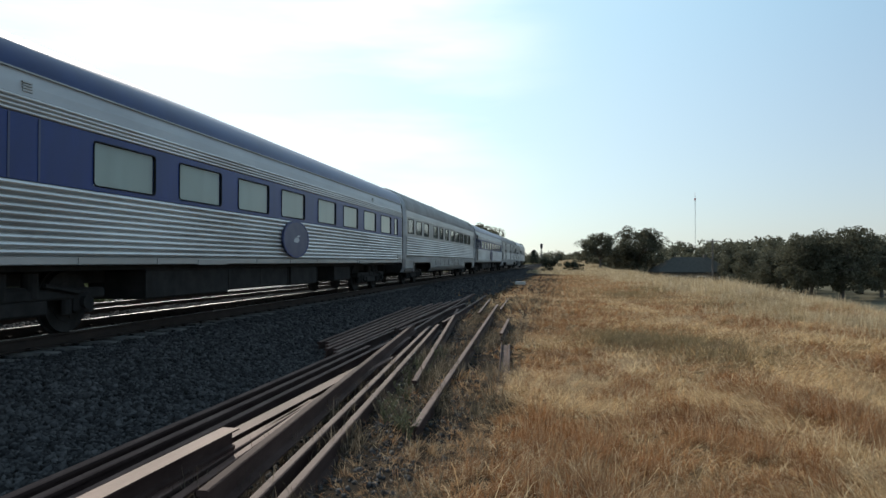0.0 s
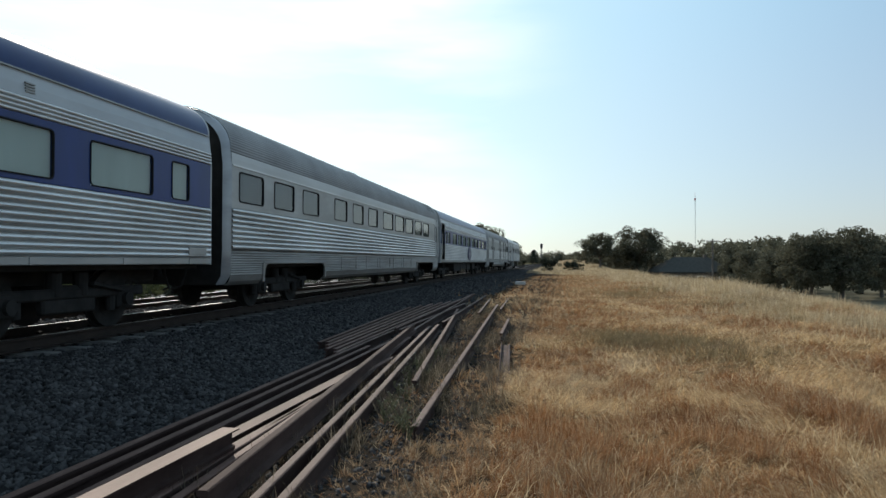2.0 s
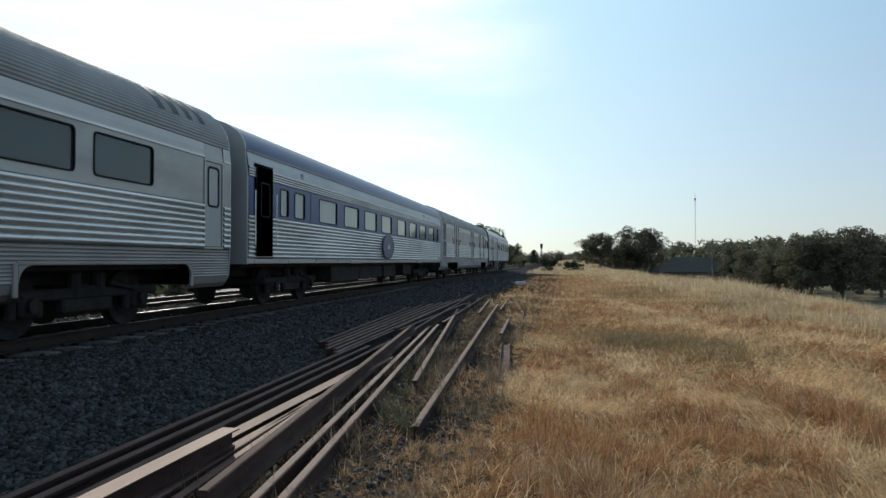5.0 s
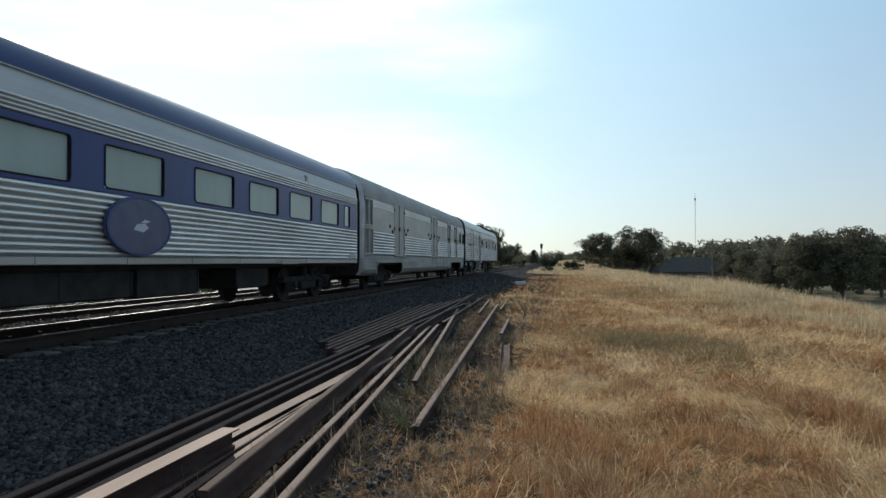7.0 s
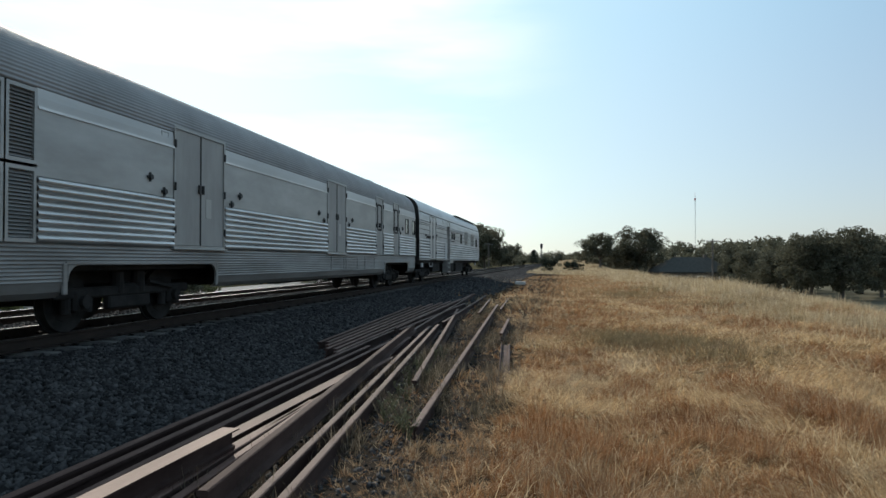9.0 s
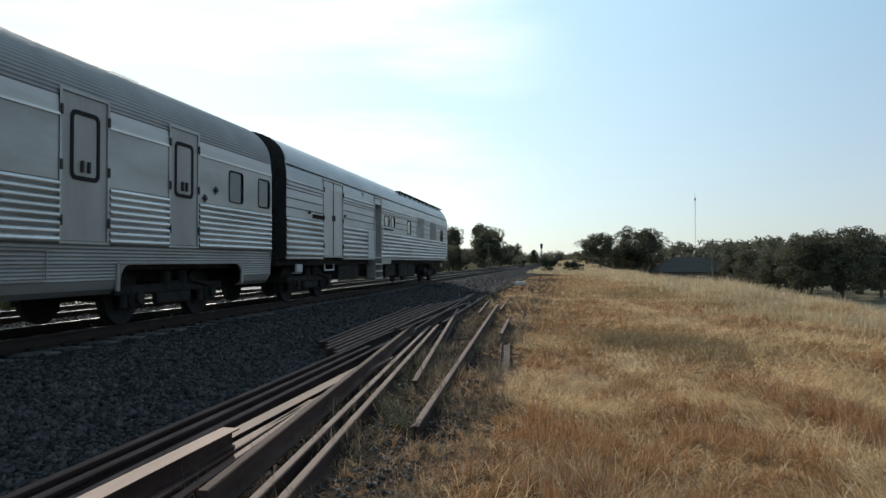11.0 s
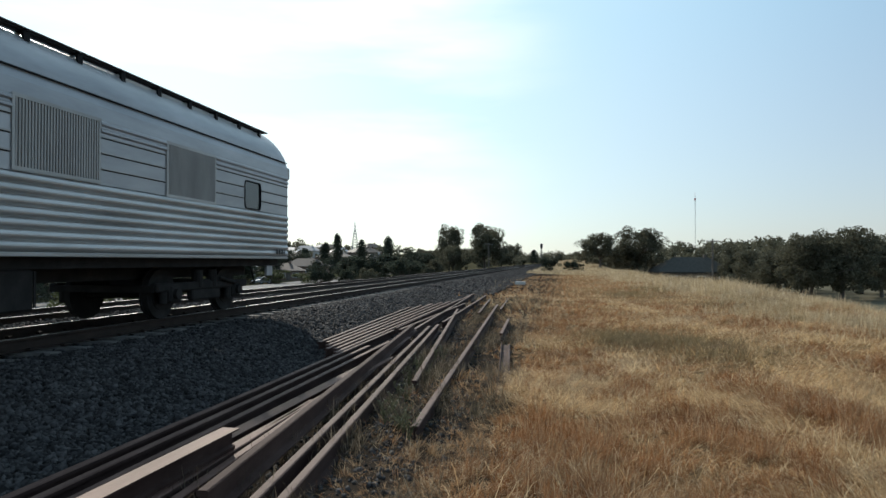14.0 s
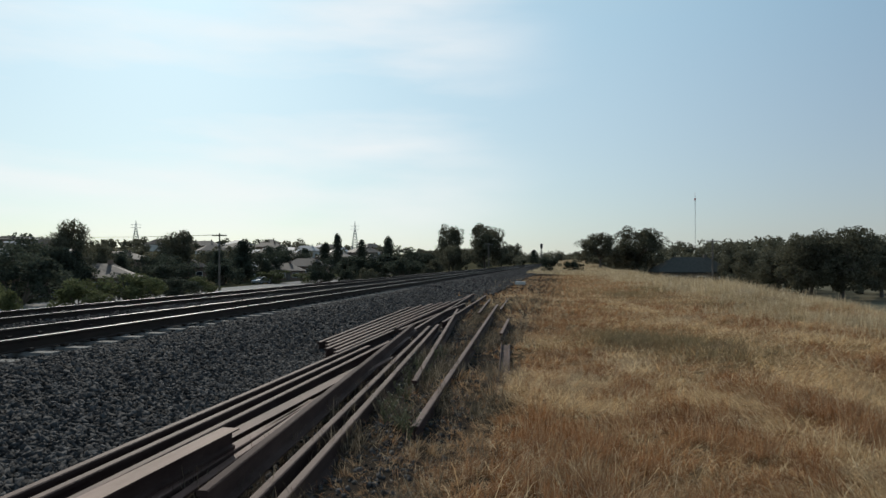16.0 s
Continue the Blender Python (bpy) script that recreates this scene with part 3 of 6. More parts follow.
        for pts in ([(-0.20, -0.06), (0.05, -0.09), (0.20, -0.02), (0.10, 0.05), (-0.12, 0.03)], [(-0.02, 0.06), (0.14, 0.055), (0.24, 0.09), (0.10, 0.11)]):
            bm.faces.new([bm.verts.new((sg * (HW + 0.073), 11.65 + a, 1.60 + b)) for a, b in pts])
        part("badge_mark", bm, disc_mark, d, "pale mark")
        bm = frame_ring(11.18, 12.12, 1.13, 2.07, 0.465, 0.03, sg * (HW + 0.07), sg, 0.006, 0.0)
        for v in bm.verts:
            v.co = Vector((v.co.x, 11.65 + (v.co.y - 11.65) * 1.78, 1.60 + (v.co.z - 1.60) * 0.95))
        part("badge_rim", bm, blue, d)
    # small vent in the grey band
    for y in (7.75 - 4.9, 19.0):
        bm = bmesh.new()
        for i in range(4):
            box(bm, HW - 0.03, HW + 0.005, y - 0.08, y + 0.08, 3.17 + i * 0.035, 3.19 + i * 0.035)
        part("vent", bm, steel_dull, root, "small slatted vent")
    running_gear(root, LEN + 0.3, [(5.7, 8.6, 0.42, 0.2, 1.28), (8.65, 11.9, 0.46, -1.2, 1.22), (12.0, 13.9, 0.44, -0.5, 1.26), (15.6, 17.2, 0.46, -1.2, 1.20)], (3.2, 3.5), 0.92, 0.5)
    return root


def skirt(root, y0, y1, cuts, mat):
    """Fluted skirt below the floor, cut away at the bogies."""
    top = flute(HW - 0.005, 1.02, 1.285, 5, -0.012, 4)
    low = [(HW - 0.16, 0.56), (HW - 0.07, 0.64), (HW - 0.025, 0.76)] + flute(HW - 0.012, 0.78, 1.02, 5, -0.012, 4)
    side("skirt_top", top, y0, y1, mat, root, "grimy finely fluted skirt")
    a = y0
    for c0, c1 in cuts + [(y1, y1)]:
        if c0 - a > 0.05:
            side("skirt_panel", low, a, c0, mat, root, "grimy lower skirt panel")
        a = c1
    for c0, c1 in cuts:
        for sg in (1, -1):
            bm = bmesh.new()
            x = sg * (HW + 0.006)
            for p, q, r, t in ((c0 - 0.05, c0 + 0.03, 0.6, 1.03), (c1 - 0.03, c1 + 0.05, 0.6, 1.03), (c0, c1, 1.0, 1.05)):
                box(bm, min(x, x - sg * 0.05), max(x, x - sg * 0.05), p, q, r, t, 0.01)
            for cy, way in ((c0, 1), (c1, -1)):
                pts = [(cy + way * 0.03, 1.0)] + [(cy + way * (0.03 + 0.22 * (1 - math.cos(radians(q)))), 0.78 + 0.22 * math.sin(radians(q))) for q in (0, 20, 40, 60, 80, 90)]
                a_, b_ = [bm.verts.new((x, *q)) for q in pts], [bm.verts.new((x - sg * 0.04, *q)) for q in pts]
                bm.faces.new(a_), bm.faces.new(list(reversed(b_)))
                for i in range(len(pts)):
                    j = (i + 1) % len(pts)
                    bm.faces.new((a_[i], b_[i], b_[j], a_[j]))
            part("skirt_edge", bm, skirt_steel, root)


def round_end(root, outline, y, sg, mat):
    """A bright rounded corner strip that closes the body's end."""
    bm = bmesh.new()
    rows = []
    for dy, inset in ((0.0, 0.0), (0.06, 0.008), (0.11, 0.03), (0.15, 0.07), (0.17, 0.12)):
        rows.append([bm.verts.new((x * (1 - inset / HW), y - sg * dy, z - inset * max(0.0, min(1.0, z - 3.1)))) for x, z in outline])
    for a, b in zip(rows, rows[1:]):
        for i in range(len(outline) - 1):
            bm.faces.new((a[i], a[i + 1], b[i + 1], b[i]))
    m2 = bmesh.ops.duplicate(bm, geom=bm.verts[:] + bm.edges[:] + bm.faces[:])
    for v in [g for g in m2["geom"] if isinstance(g, bmesh.types.BMVert)]:
        v.co.x = -v.co.x
    bmesh.ops.recalc_face_normals(bm, faces=bm.faces)
    part("end_corner", bm, mat, root, "rounded bright steel corner", True)


def silver_shell(root, y0, y1, holes, gaps, cuts, zf=2.14):
    """Body of a fluted steel car. gaps: stretches of the flank taken by doors."""
    spans, a = [], y0
    for g0, g1 in gaps + [(y1, y1)]:
        if g0 > a + 0.02:
            spans.append((a, g0))
        a = g1
    for a, b in spans:
        hs = [h for h in holes if h[0] >= a - 0.01 and h[1] <= b + 0.01]
        for sg in (1, -1):
            part("upper_panel", holed(a, b, zf, 3.0, hs, sg * HW), steel_dull, root, "plain steel upper side panel")
            x = sg * (HW + 0.002)
            part("rail_strip", box(bmesh.new(), min(x, x + sg * 0.018), max(x, x + sg * 0.018), a, b, 3.0, 3.035), steel, root)
            part("name_board", strip([(sg * HW, 3.035), (sg * (HW - 0.002), 3.15), (sg * (HW - 0.014), 3.27)], a, b), letter_board, root, "smooth pale steel strip under the roof")
        side("fluted_panel", flute(HW - 0.02, 1.29, zf, 8, 0.055), a, b, steel, root, "fluted stainless steel lower side")
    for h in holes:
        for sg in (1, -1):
            window(root, *h, sg * HW, sg, 0.075, 0.026, shade_sheet)
    skirt(root, y0, y1, cuts, skirt_steel)
    rp = roof_profile(3.27, 4.27, HW - 0.03, 24, 2.2)
    rr = ribbed(rp, 34, 0.018)
    part("roof", strip(rr + list(reversed(mirrored(rr)))[1:], y0, y1), steel_roof, root, "finely ribbed steel roof", True)
    outline = [(HW - 0.15, 0.58), (HW - 0.03, 0.76), (HW, 1.3), (HW, 3.03), (HW - 0.03, 3.27)] + rp[1:]
    for y, sg in ((y0, 1), (y1, -1)):
        round_end(root, [(x + 0.004, z) for x, z in outline], y, sg, silver)
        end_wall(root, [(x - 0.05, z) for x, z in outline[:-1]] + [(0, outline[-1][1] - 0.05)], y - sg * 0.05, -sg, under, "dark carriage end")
        diaphragm(root, y - sg * 0.11, sg)
    return rp


def roof_hatch(root, y, w, h, z, mat):
    bm = box(bmesh.new(), -0.5, 0.5, y - w / 2, y + w / 2, z - 0.05, z + h, 0.04)
    part("roof_vent", bm, mat, root, "low roof ventilator")


def leaf_door(root, y0, y1, z0, z1, mat, double=True, label="flat steel double door", hardware=True, recess=0.01):
    """Doors set in a frame, with hinges and handles, on both flanks."""
    for sg in (1, -1):
        x = sg * HW
        f = part("door_frame", holed(y0, y1, z0, z1, [(y0 + 0.05, y1 - 0.05, z0 + 0.04, z1 - 0.05)], x + sg * 0.012, 0.05 + recess), steel_dull, root, "steel door frame")
        mids = [(y0 + 0.055, (y0 + y1) / 2 - 0.006), ((y0 + y1) / 2 + 0.006, y1 - 0.055)] if double else [(y0 + 0.055, y1 - 0.055)]
        for a, b in mids:
            xx = x - sg * recess
            part("door_leaf", box(bmesh.new(), min(xx, xx - sg * 0.03), max(xx, xx - sg * 0.03), a, b, z0 + 0.045, z1 - 0.055, 0.006), mat, f, label)
        if double:
            y = (y0 + y1) / 2
            part("meeting_strip", box(bmesh.new(), min(x - sg * 0.012, x + sg * 0.004), max(x - sg * 0.012, x + sg * 0.004), y - 0.014, y + 0.014, z0 + 0.05, z1 - 0.06), black_paint, f, "dark rubber between the leaves")
        if hardware:
            for y in (y0 + 0.03, y1 - 0.03):
                for k in (0.15, 0.5, 0.85):
                    z = z0 + (z1 - z0) * k
                    part("hinge", box(bmesh.new(), min(x, x + sg * 0.035), max(x, x + sg * 0.035), y - 0.02, y + 0.02, z - 0.07, z + 0.07, 0.006), black_paint, f)
            for y in ((y0 + y1) / 2 - 0.07, (y0 + y1) / 2 + 0.07):
                z = z0 + (z1 - z0) * 0.52
                part("handle", box(bmesh.new(), min(x - sg * 0.01, x + sg * 0.03), max(x - sg * 0.01, x + sg * 0.03), y - 0.022, y + 0.022, z - 0.1, z + 0.06, 0.006), black_paint, f, "black door handle")


def silver_coach():
    root = group_empty("passenger_car")
    tagged(root, "stainless steel passenger car with fluted sides and ribbed roof", "passenger car", "cars of the train")
    y0, y1 = 0.42, LENS["silver"] - 0.42
    win = [(0.75, 1.94), (2.54, 3.74), (4.35, 5.55), (6.9, 8.1), (8.73, 9.9), (10.55, 11.75), (12.57, 14.1), (14.48, 16.04), (16.36, 17.9), (18.3, 19.8), (20.2, 21.66)]
    holes = [(a, b, 2.285, 2.91) for a, b in win]
    silver_shell(root, y0, y1, holes, [(23.3, 24.05)], [(2.0, 6.1), (18.8, 22.9)])
    leaf_door(root, 23.3, 24.05, 1.29, 3.0, panel_grey, False, "plain steel side door", False)
    for sg in (1, -1):
        window(root, 23.47, 23.88, 2.1, 2.85, sg * (HW - 0.008), sg, 0.08, 0.04, blind)
        part("door_top", strip([(sg * HW, 3.0), (sg * (HW - 0.03), 3.27)], 23.3, 24.05), steel_dull, root)
        slope = roof_profile(3.27, 4.27, HW - 0.03, 24, 2.2)[5:14]
        for yy in (21.95, 22.4, 22.85, 23.3):
            part("roof_slot", strip([(sg * (px + 0.014), pz + 0.012) for px, pz in slope], yy, yy + 0.2), black_paint, root, "dark intake slot in the roof")
    for y in (12.0,):
        roof_hatch(root, y, 1.0, 0.06, 4.27, steel_roof)
    for y in (7.6, 10.3, 12.1, 14.2, 16.0):
        for sg in (1,):
            part("skirt_hatch", frame_ring(y, y + 1.5, 0.80, 1.2, 0.02, 0.03, HW - 0.006, sg, 0.009, 0.0), skirt_steel, root)
    running_gear(root, LENS["silver"], [(7.0, 9.5, 0.5, -1.1, 1.1), (10.5, 13.0, 0.5, -1.1, 1.1), (14.0, 16.5, 0.5, -1.1, 1.1)], (3.95, 4.05))
    return root


def louvre(root, y0, y1, z0, z1, sg, slats):
    x = sg * HW
    f = part("louvre_frame", holed(y0, y1, z0, z1, [(y0 + 0.05, y1 - 0.05, z0 + 0.05, z1 - 0.05)], x + sg * 0.01, 0.06), steel_dull, root, "framed louvre panel")
    bm = bmesh.new()
    bm.faces.new([bm.verts.new((x - sg * 0.05, a, b)) for a, b in ((y0, z0), (y1, z0), (y1, z1), (y0, z1))])
    part("louvre_back", bm, shade_sheet, f)
    for i in range(slats):
        z = z0 + 0.06 + (z1 - z0 - 0.12) * (i + 0.5) / slats
        bm = strip([(x - sg * 0.005, z - 0.02), (x - sg * 0.042, z + 0.015)], y0 + 0.05, y1 - 0.05)
        part("slat", bm, steel_dull, f)


def baggage_van():
    root = group_empty("baggage_van")
    tagged(root, "stainless steel baggage van with plain double doors", "baggage van", "cars of the train")
    L_ = LENS["baggage"]
    y0, y1 = 0.42, L_ - 0.42
    gaps = [(0.44, 1.5), (4.66, 6.5), (12.62, 14.4), (17.9, 18.95), (20.52, 21.52)]
    holes = [(22.70, 23.31, 2.25, 2.88), (24.06, 24.65, 2.25, 2.88)]
    silver_shell(root, y0, y1, holes, gaps, [(2.05, 6.2), (19.2, 23.3)])
    for sg in (1, -1):
        for a, b in ((0.45, 0.95), (0.98, 1.49)):
            louvre(root, a, b, 2.28, 3.25, sg, 18)
            louvre(root, a, b, 1.29, 2.24, sg, 18)
    for g0, g1 in gaps[1:3]:
        leaf_door(root, g0, g1, 1.29, 3.41, door_grey)
    for g in gaps[3:]:
        leaf_door(root, *g, 1.29, 3.41, door_grey, False, "steel side door with a window", True)
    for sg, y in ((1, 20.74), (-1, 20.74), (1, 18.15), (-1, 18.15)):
        window(root, y, y + 0.56, 2.2, 3.12, sg * (HW - 0.008), sg, 0.08, 0.06, shade_sheet)
    # round studs beside the doors
    for y, z in ((3.96, 2.42), (4.37, 2.22), (6.78, 2.2), (7.15, 2.4), (11.92, 2.38), (12.33, 2.2), (14.65, 2.2), (15.0, 2.36), (21.72, 2.23), (22.14, 2.42)):
        bm = cyl(bmesh.new(), 0.045, 0.05, (HW + 0.02, y, z), "x", 12)
        box(bm, HW - 0.001, HW + 0.02, y - 0.085, y + 0.085, z - 0.02, z + 0.02)
        box(bm, HW - 0.001, HW + 0.018, y - 0.02, y + 0.02, z - 0.075, z + 0.075)
        part("lock_stud", bm, black_paint, root, "dark round lock on a cross plate")
    part("small_hatch", frame_ring(4.3, 4.5, 3.07, 3.24, 0.01, 0.02, HW - 0.012, 1, 0.01, 0), steel_dull, root)
    for ya, z0_ in ((5.78, 1.86), (13.7, 1.82)):
        part("notice", box(bmesh.new(), HW - 0.011, HW - 0.004, ya, ya + 0.2, z0_, z0_ + 0.36), pale_wall, root, "pale notice stuck on the door")
    for g0, g1 in ((4.66, 6.5), (12.62, 14.4)):
        part("door_sill", box(bmesh.new(), HW - 0.01, HW + 0.05, g0 - 0.05, g1 + 0.05, 1.255, 1.289, 0.008), steel_dull, root)
    roof_hatch(root, 20.8, 0.8, 0.05, 4.27, steel_roof)
    for y in (13.0, 14.4, 16.5):
        part("skirt_hatch", frame_ring(y, y + 1.2, 0.80, 1.2, 0.02, 0.02, HW - 0.006, 1, 0.009, 0.0), skirt_steel, root)
    running_gear(root, L_, [(7.5, 9.5, 0.55, -1.1, 1.1), (10.5, 13.0, 0.5, -1.1, 1.1), (14.5, 16.5, 0.55, -1.1, 1.1)], (4.1, 3.7))
    return root


def power_van():
    root = group_empty("power_van")
    tagged(root, "silver power van with fluted sides and roof walkway", "power van", "cars of the train")
    L_ = LENS["power"]
    y0, y1 = 0.35, L_ - 0.30
    spans = [(y0, 3.0), (4.8, 8.4), (9.4, y1)]
    holes = [(9.83, 10.62, 2.40, 2.79), (10.88, 11.5, 2.40, 2.79), (13.78, 14.52, 2.24, 2.82), (22.13, 22.92, 2.18, 2.77)]
    grilles = [(15.85, 17.45, 2.2, 3.09), (19.2, 20.85, 2.17, 3.06)]
    for a, b in spans:
        hs = [h for h in holes + grilles if h[0] >= a and h[1] <= b]
        for sg in (1, -1):
            x = sg * HW
            part("upper_panel", holed(a, b, 2.16, 3.12, hs, x), silver, root, "silver boarded upper side")
            for k, z in enumerate((2.40, 2.63, 2.86)):
                cut = [a] + [v for h in sorted(hs) if h[2] < z + 0.02 and h[3] > z - 0.02 for v in (h[0] - 0.04, h[1] + 0.04)] + [b]
                for p, q in zip(cut[::2], cut[1::2]):
                    part("cover_strip", box(bmesh.new(), min(x, x + sg * 0.014), max(x, x + sg * 0.014), p, q, z - 0.008, z + 0.012), steel_dull, root)
                    part("board_joint", box(bmesh.new(), min(x, x + sg * 0.005), max(x, x + sg * 0.005), p, q, z - 0.026, z - 0.009), under, root)
            for z in (2.95, 3.05):
                cut = [a] + [v for h in sorted(hs) if h[3] > z - 0.03 for v in (h[0] - 0.03, h[1] + 0.03)] + [b]
                for p, q in zip(cut[::2], cut[1::2]):
                    part("rib", strip([(x, z - 0.04), (x + sg * 0.025, z - 0.015), (x + sg * 0.025, z + 0.015), (x, z + 0.04)], p, q), silver, root)
        side("fluted_panel", flute(HW - 0.02, 1.17, 2.16, 7, 0.048), a, b, van_flute, root, "broad fluted stainless lower side")
    side("eave_band", [(HW, 3.12), (HW - 0.01, 3.3), (HW - 0.045, 3.44)], y0, y1, silver, root, "smooth silver band under the roof")
    for a, b in spans:
        for sg in (1, -1):
            x = sg * (HW - 0.03)
            part("sill", box(bmesh.new(), min(x, x + sg * 0.05), max(x, x + sg * 0.05), a, b, 1.11, 1.168, 0.008), steel_dull, root)
    rp = roof_profile(3.44, 4.3, HW - 0.045, 24, 2.2)
    # roof with a rounded rear end
    bm = bmesh.new()
    full = rp + list(reversed(mirrored(rp)))[1:]
    rows = []
    for y, k in [(y0, 1.0), (y1 - 0.6, 1.0)] + [(y1 - 0.6 + 0.6 * math.sin(radians(a)), math.cos(radians(a)) ** 0.55) for a in (15, 30, 45, 60, 72, 82, 89)]:
        rows.append([bm.verts.new((x, y, 3.44 + (z - 3.44) * k)) for x, z in full])
    for a, b in zip(rows, rows[1:]):
        for i in range(len(full) - 1):
            bm.faces.new((a[i], b[i], b[i + 1], a[i + 1]))
    part("roof", bm, silver, root, "smooth silver roof rounded down at the rear", True)
    part("gutter", strip([(HW - 0.04, 3.43), (HW - 0.01, 3.43), (HW - 0.01, 3.448), (HW - 0.04, 3.452)], y0, y1), rubber, root)
    flat = [(HW - 0.005, 1.12), (HW - 0.005, 3.12), (HW - 0.05, 3.44), (0, 3.45)]
    end_wall(root, flat, y1, -1, steel_dull, "steel rear end wall")
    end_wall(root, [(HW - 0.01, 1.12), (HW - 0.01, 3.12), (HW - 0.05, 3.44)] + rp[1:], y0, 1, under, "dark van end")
    diaphragm(root, y0 - 0.06, 1)
    leaf_door(root, 3.0, 4.8, 1.17, 3.4, van_door, True, "silver double door")
    leaf_door(root, 8.4, 9.4, 1.17, 3.4, door_grey, False, "recessed side door with a window", False, 0.2)
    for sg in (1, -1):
        window(root, 8.63, 9.17, 2.35, 3.1, sg * (HW - 0.195), sg, 0.08, 0.05, shade_sheet)
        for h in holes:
            window(root, *h, sg * HW, sg, 0.10, 0.024, shade_sheet)
        for g in grilles:
            x = sg * HW
            f = part("grille", holed(g[0] - 0.03, g[1] + 0.03, g[2] - 0.03, g[3] + 0.03, [(g[0] + 0.02, g[1] - 0.02, g[2] + 0.02, g[3] - 0.02)], x + sg * 0.016, 0.06), steel_dull, root, "tall ventilation grille")
            back = bmesh.new()
            back.faces.new([back.verts.new((x - sg * 0.04, a, b)) for a, b in ((g[0], g[2]), (g[1], g[2]), (g[1], g[3]), (g[0], g[3]))])
            part("grille_back", back, under if g is grilles[0] else shade_sheet, f)
            n_ = int((g[1] - g[0]) / (0.055 if g is grilles[0] else 0.036))
            hw_ = 0.016 if g is grilles[0] else 0.010
            for i in range(n_):
                y = g[0] + 0.02 + (g[1] - g[0] - 0.04) * (i + 0.5) / n_
                part("slat", box(bmesh.new(), min(x - sg * 0.03, x + sg * 0.012), max(x - sg * 0.03, x + sg * 0.012), y - hw_, y + hw_, g[2] + 0.015, g[3] - 0.015), door_grey, f)
        # pale access panel and steps under the side door
        x = sg * (HW + 0.035)
        part("access_panel", box(bmesh.new(), min(x, x - sg * 0.03), max(x, x - sg * 0.03), 7.52, 8.26, 1.15, 2.1, 0.01), grey_band, root, "pale flat access panel")
        bm = bmesh.new()
        for y in (8.42, 9.38):
            box(bm, min(x, x - sg * 0.3), max(x, x - sg * 0.3), y - 0.02, y + 0.02, 0.40, 1.15)
        for z in (0.42, 0.68, 0.93):
            box(bm, min(x + sg * 0.02, x - sg * 0.28), max(x + sg * 0.02, x - sg * 0.28), 8.4, 9.4, z, z + 0.05)
        part("steps", bm, steel_dull, root, "folding boarding steps")
        x = sg * (HW - 0.02)
        part("side_box", box(bmesh.new(), min(x, x - sg * 0.5), max(x, x - sg * 0.5), 9.45, 11.0, 0.95, 1.16, 0.02), steel_dull, root)
        part("handrail", rod(rod(bmesh.new(), (sg * (HW + 0.05), 8.32, 1.5), (sg * (HW + 0.05), 8.32, 2.5), 0.015), (sg * (HW + 0.05), 9.5, 1.5), (sg * (HW + 0.05), 9.5, 2.5), 0.015), steel, root)
    part("grab_bar", rod(box(bmesh.new(), HW - 0.001, HW + 0.01, 2.15, 2.98, 2.21, 2.32), (HW + 0.05, 2.2, 2.3), (HW + 0.05, 2.95, 2.3), 0.018, 8), rail_side, root, "dark grab bar over a stained plate")
    bm = bmesh.new()
    for p, q in (((3.35, 0.98), (3.35, 0.80)), ((3.35, 0.80), (4.15, 0.80)), ((4.15, 0.80), (4.15, 0.98))):
        rod(bm, (HW - 0.08, *p), (HW - 0.08, *q), 0.022, 8)
    part("step_stirrup", bm, grey_band, root, "pale steel stirrup step under the doors")
    part("end_plate", box(bmesh.new(), HW - 0.12, HW - 0.06, 1.2, 1.6, 0.78, 0.98, 0.01), grey_band, root, "pale plate below the sill")
    part("drip_ledge", box(bmesh.new(), HW - 0.01, HW + 0.05, 9.5, 11.1, 2.26, 2.31, 0.01), rubber, root)
    for y, z in ((4.95, 2.45), (1.9, 2.35)):
        part("lock_stud", cyl(bmesh.new(), 0.045, 0.05, (HW + 0.02, y, z), "x", 12), black_paint, root)
    part("vent_hatch", frame_ring(6.9, 7.1, 3.2, 3.36, 0.02, 0.03, HW - 0.02, 1, 0.02, 0), steel_dull, root)
    # writing that cannot be read at the rear corner
    for i, w in enumerate((0.10, 0.09, 0.10, 0.05)):
        y = y1 - 0.75 + i * 0.15
        part("marking", box(bmesh.new(), HW + 0.036, HW + 0.042, y, y + w, 1.22, 1.33), black_paint, root)
    # roof walkway
    for i in range(11):
        bm = bmesh.new()
        y = 13.3 + i * 1.0
        box(bm, 0.92, 0.96, y - 0.05, y + 0.05, 3.85, 4.03)
        box(bm, 1.24, 1.28, y - 0.05, y + 0.05, 3.68, 4.03)
        box(bm, 0.90, 1.30, y - 0.03, y + 0.03, 4.01, 4.029)
        part("walkway_bracket", bm, rubber, root)
    for x in (0.93, 1.015, 1.10, 1.185, 1.27):
        part("walkway_plank", box(bmesh.new(), x - 0.028, x + 0.028, 13.1, 23.7, 4.03, 4.05), under, root, "roof walkway plank")
    bm = box(bmesh.new(), HW - 0.15, HW - 0.02, y1 - 0.001, y1 + 0.19, 3.06, 3.34, 0.02)
    part("tail_lamp_box", bm, steel_dull, root, "tail lamp box on the rear corner")
    part("tail_fitting", box(bmesh.new(), HW - 0.32, HW - 0.25, y1 - 0.6, y1 - 0.3, 0.72, 1.05, 0.01), grey_band, root)
    running_gear(root, L_, [(5.2, 7.4, 0.5, 0.2, 1.2), (11.0, 12.6, 0.45, -1.1, 1.22), (13.2, 16.5, 0.4, -1.1, 1.25)], (3.2, 3.4), 0.95)
    return root


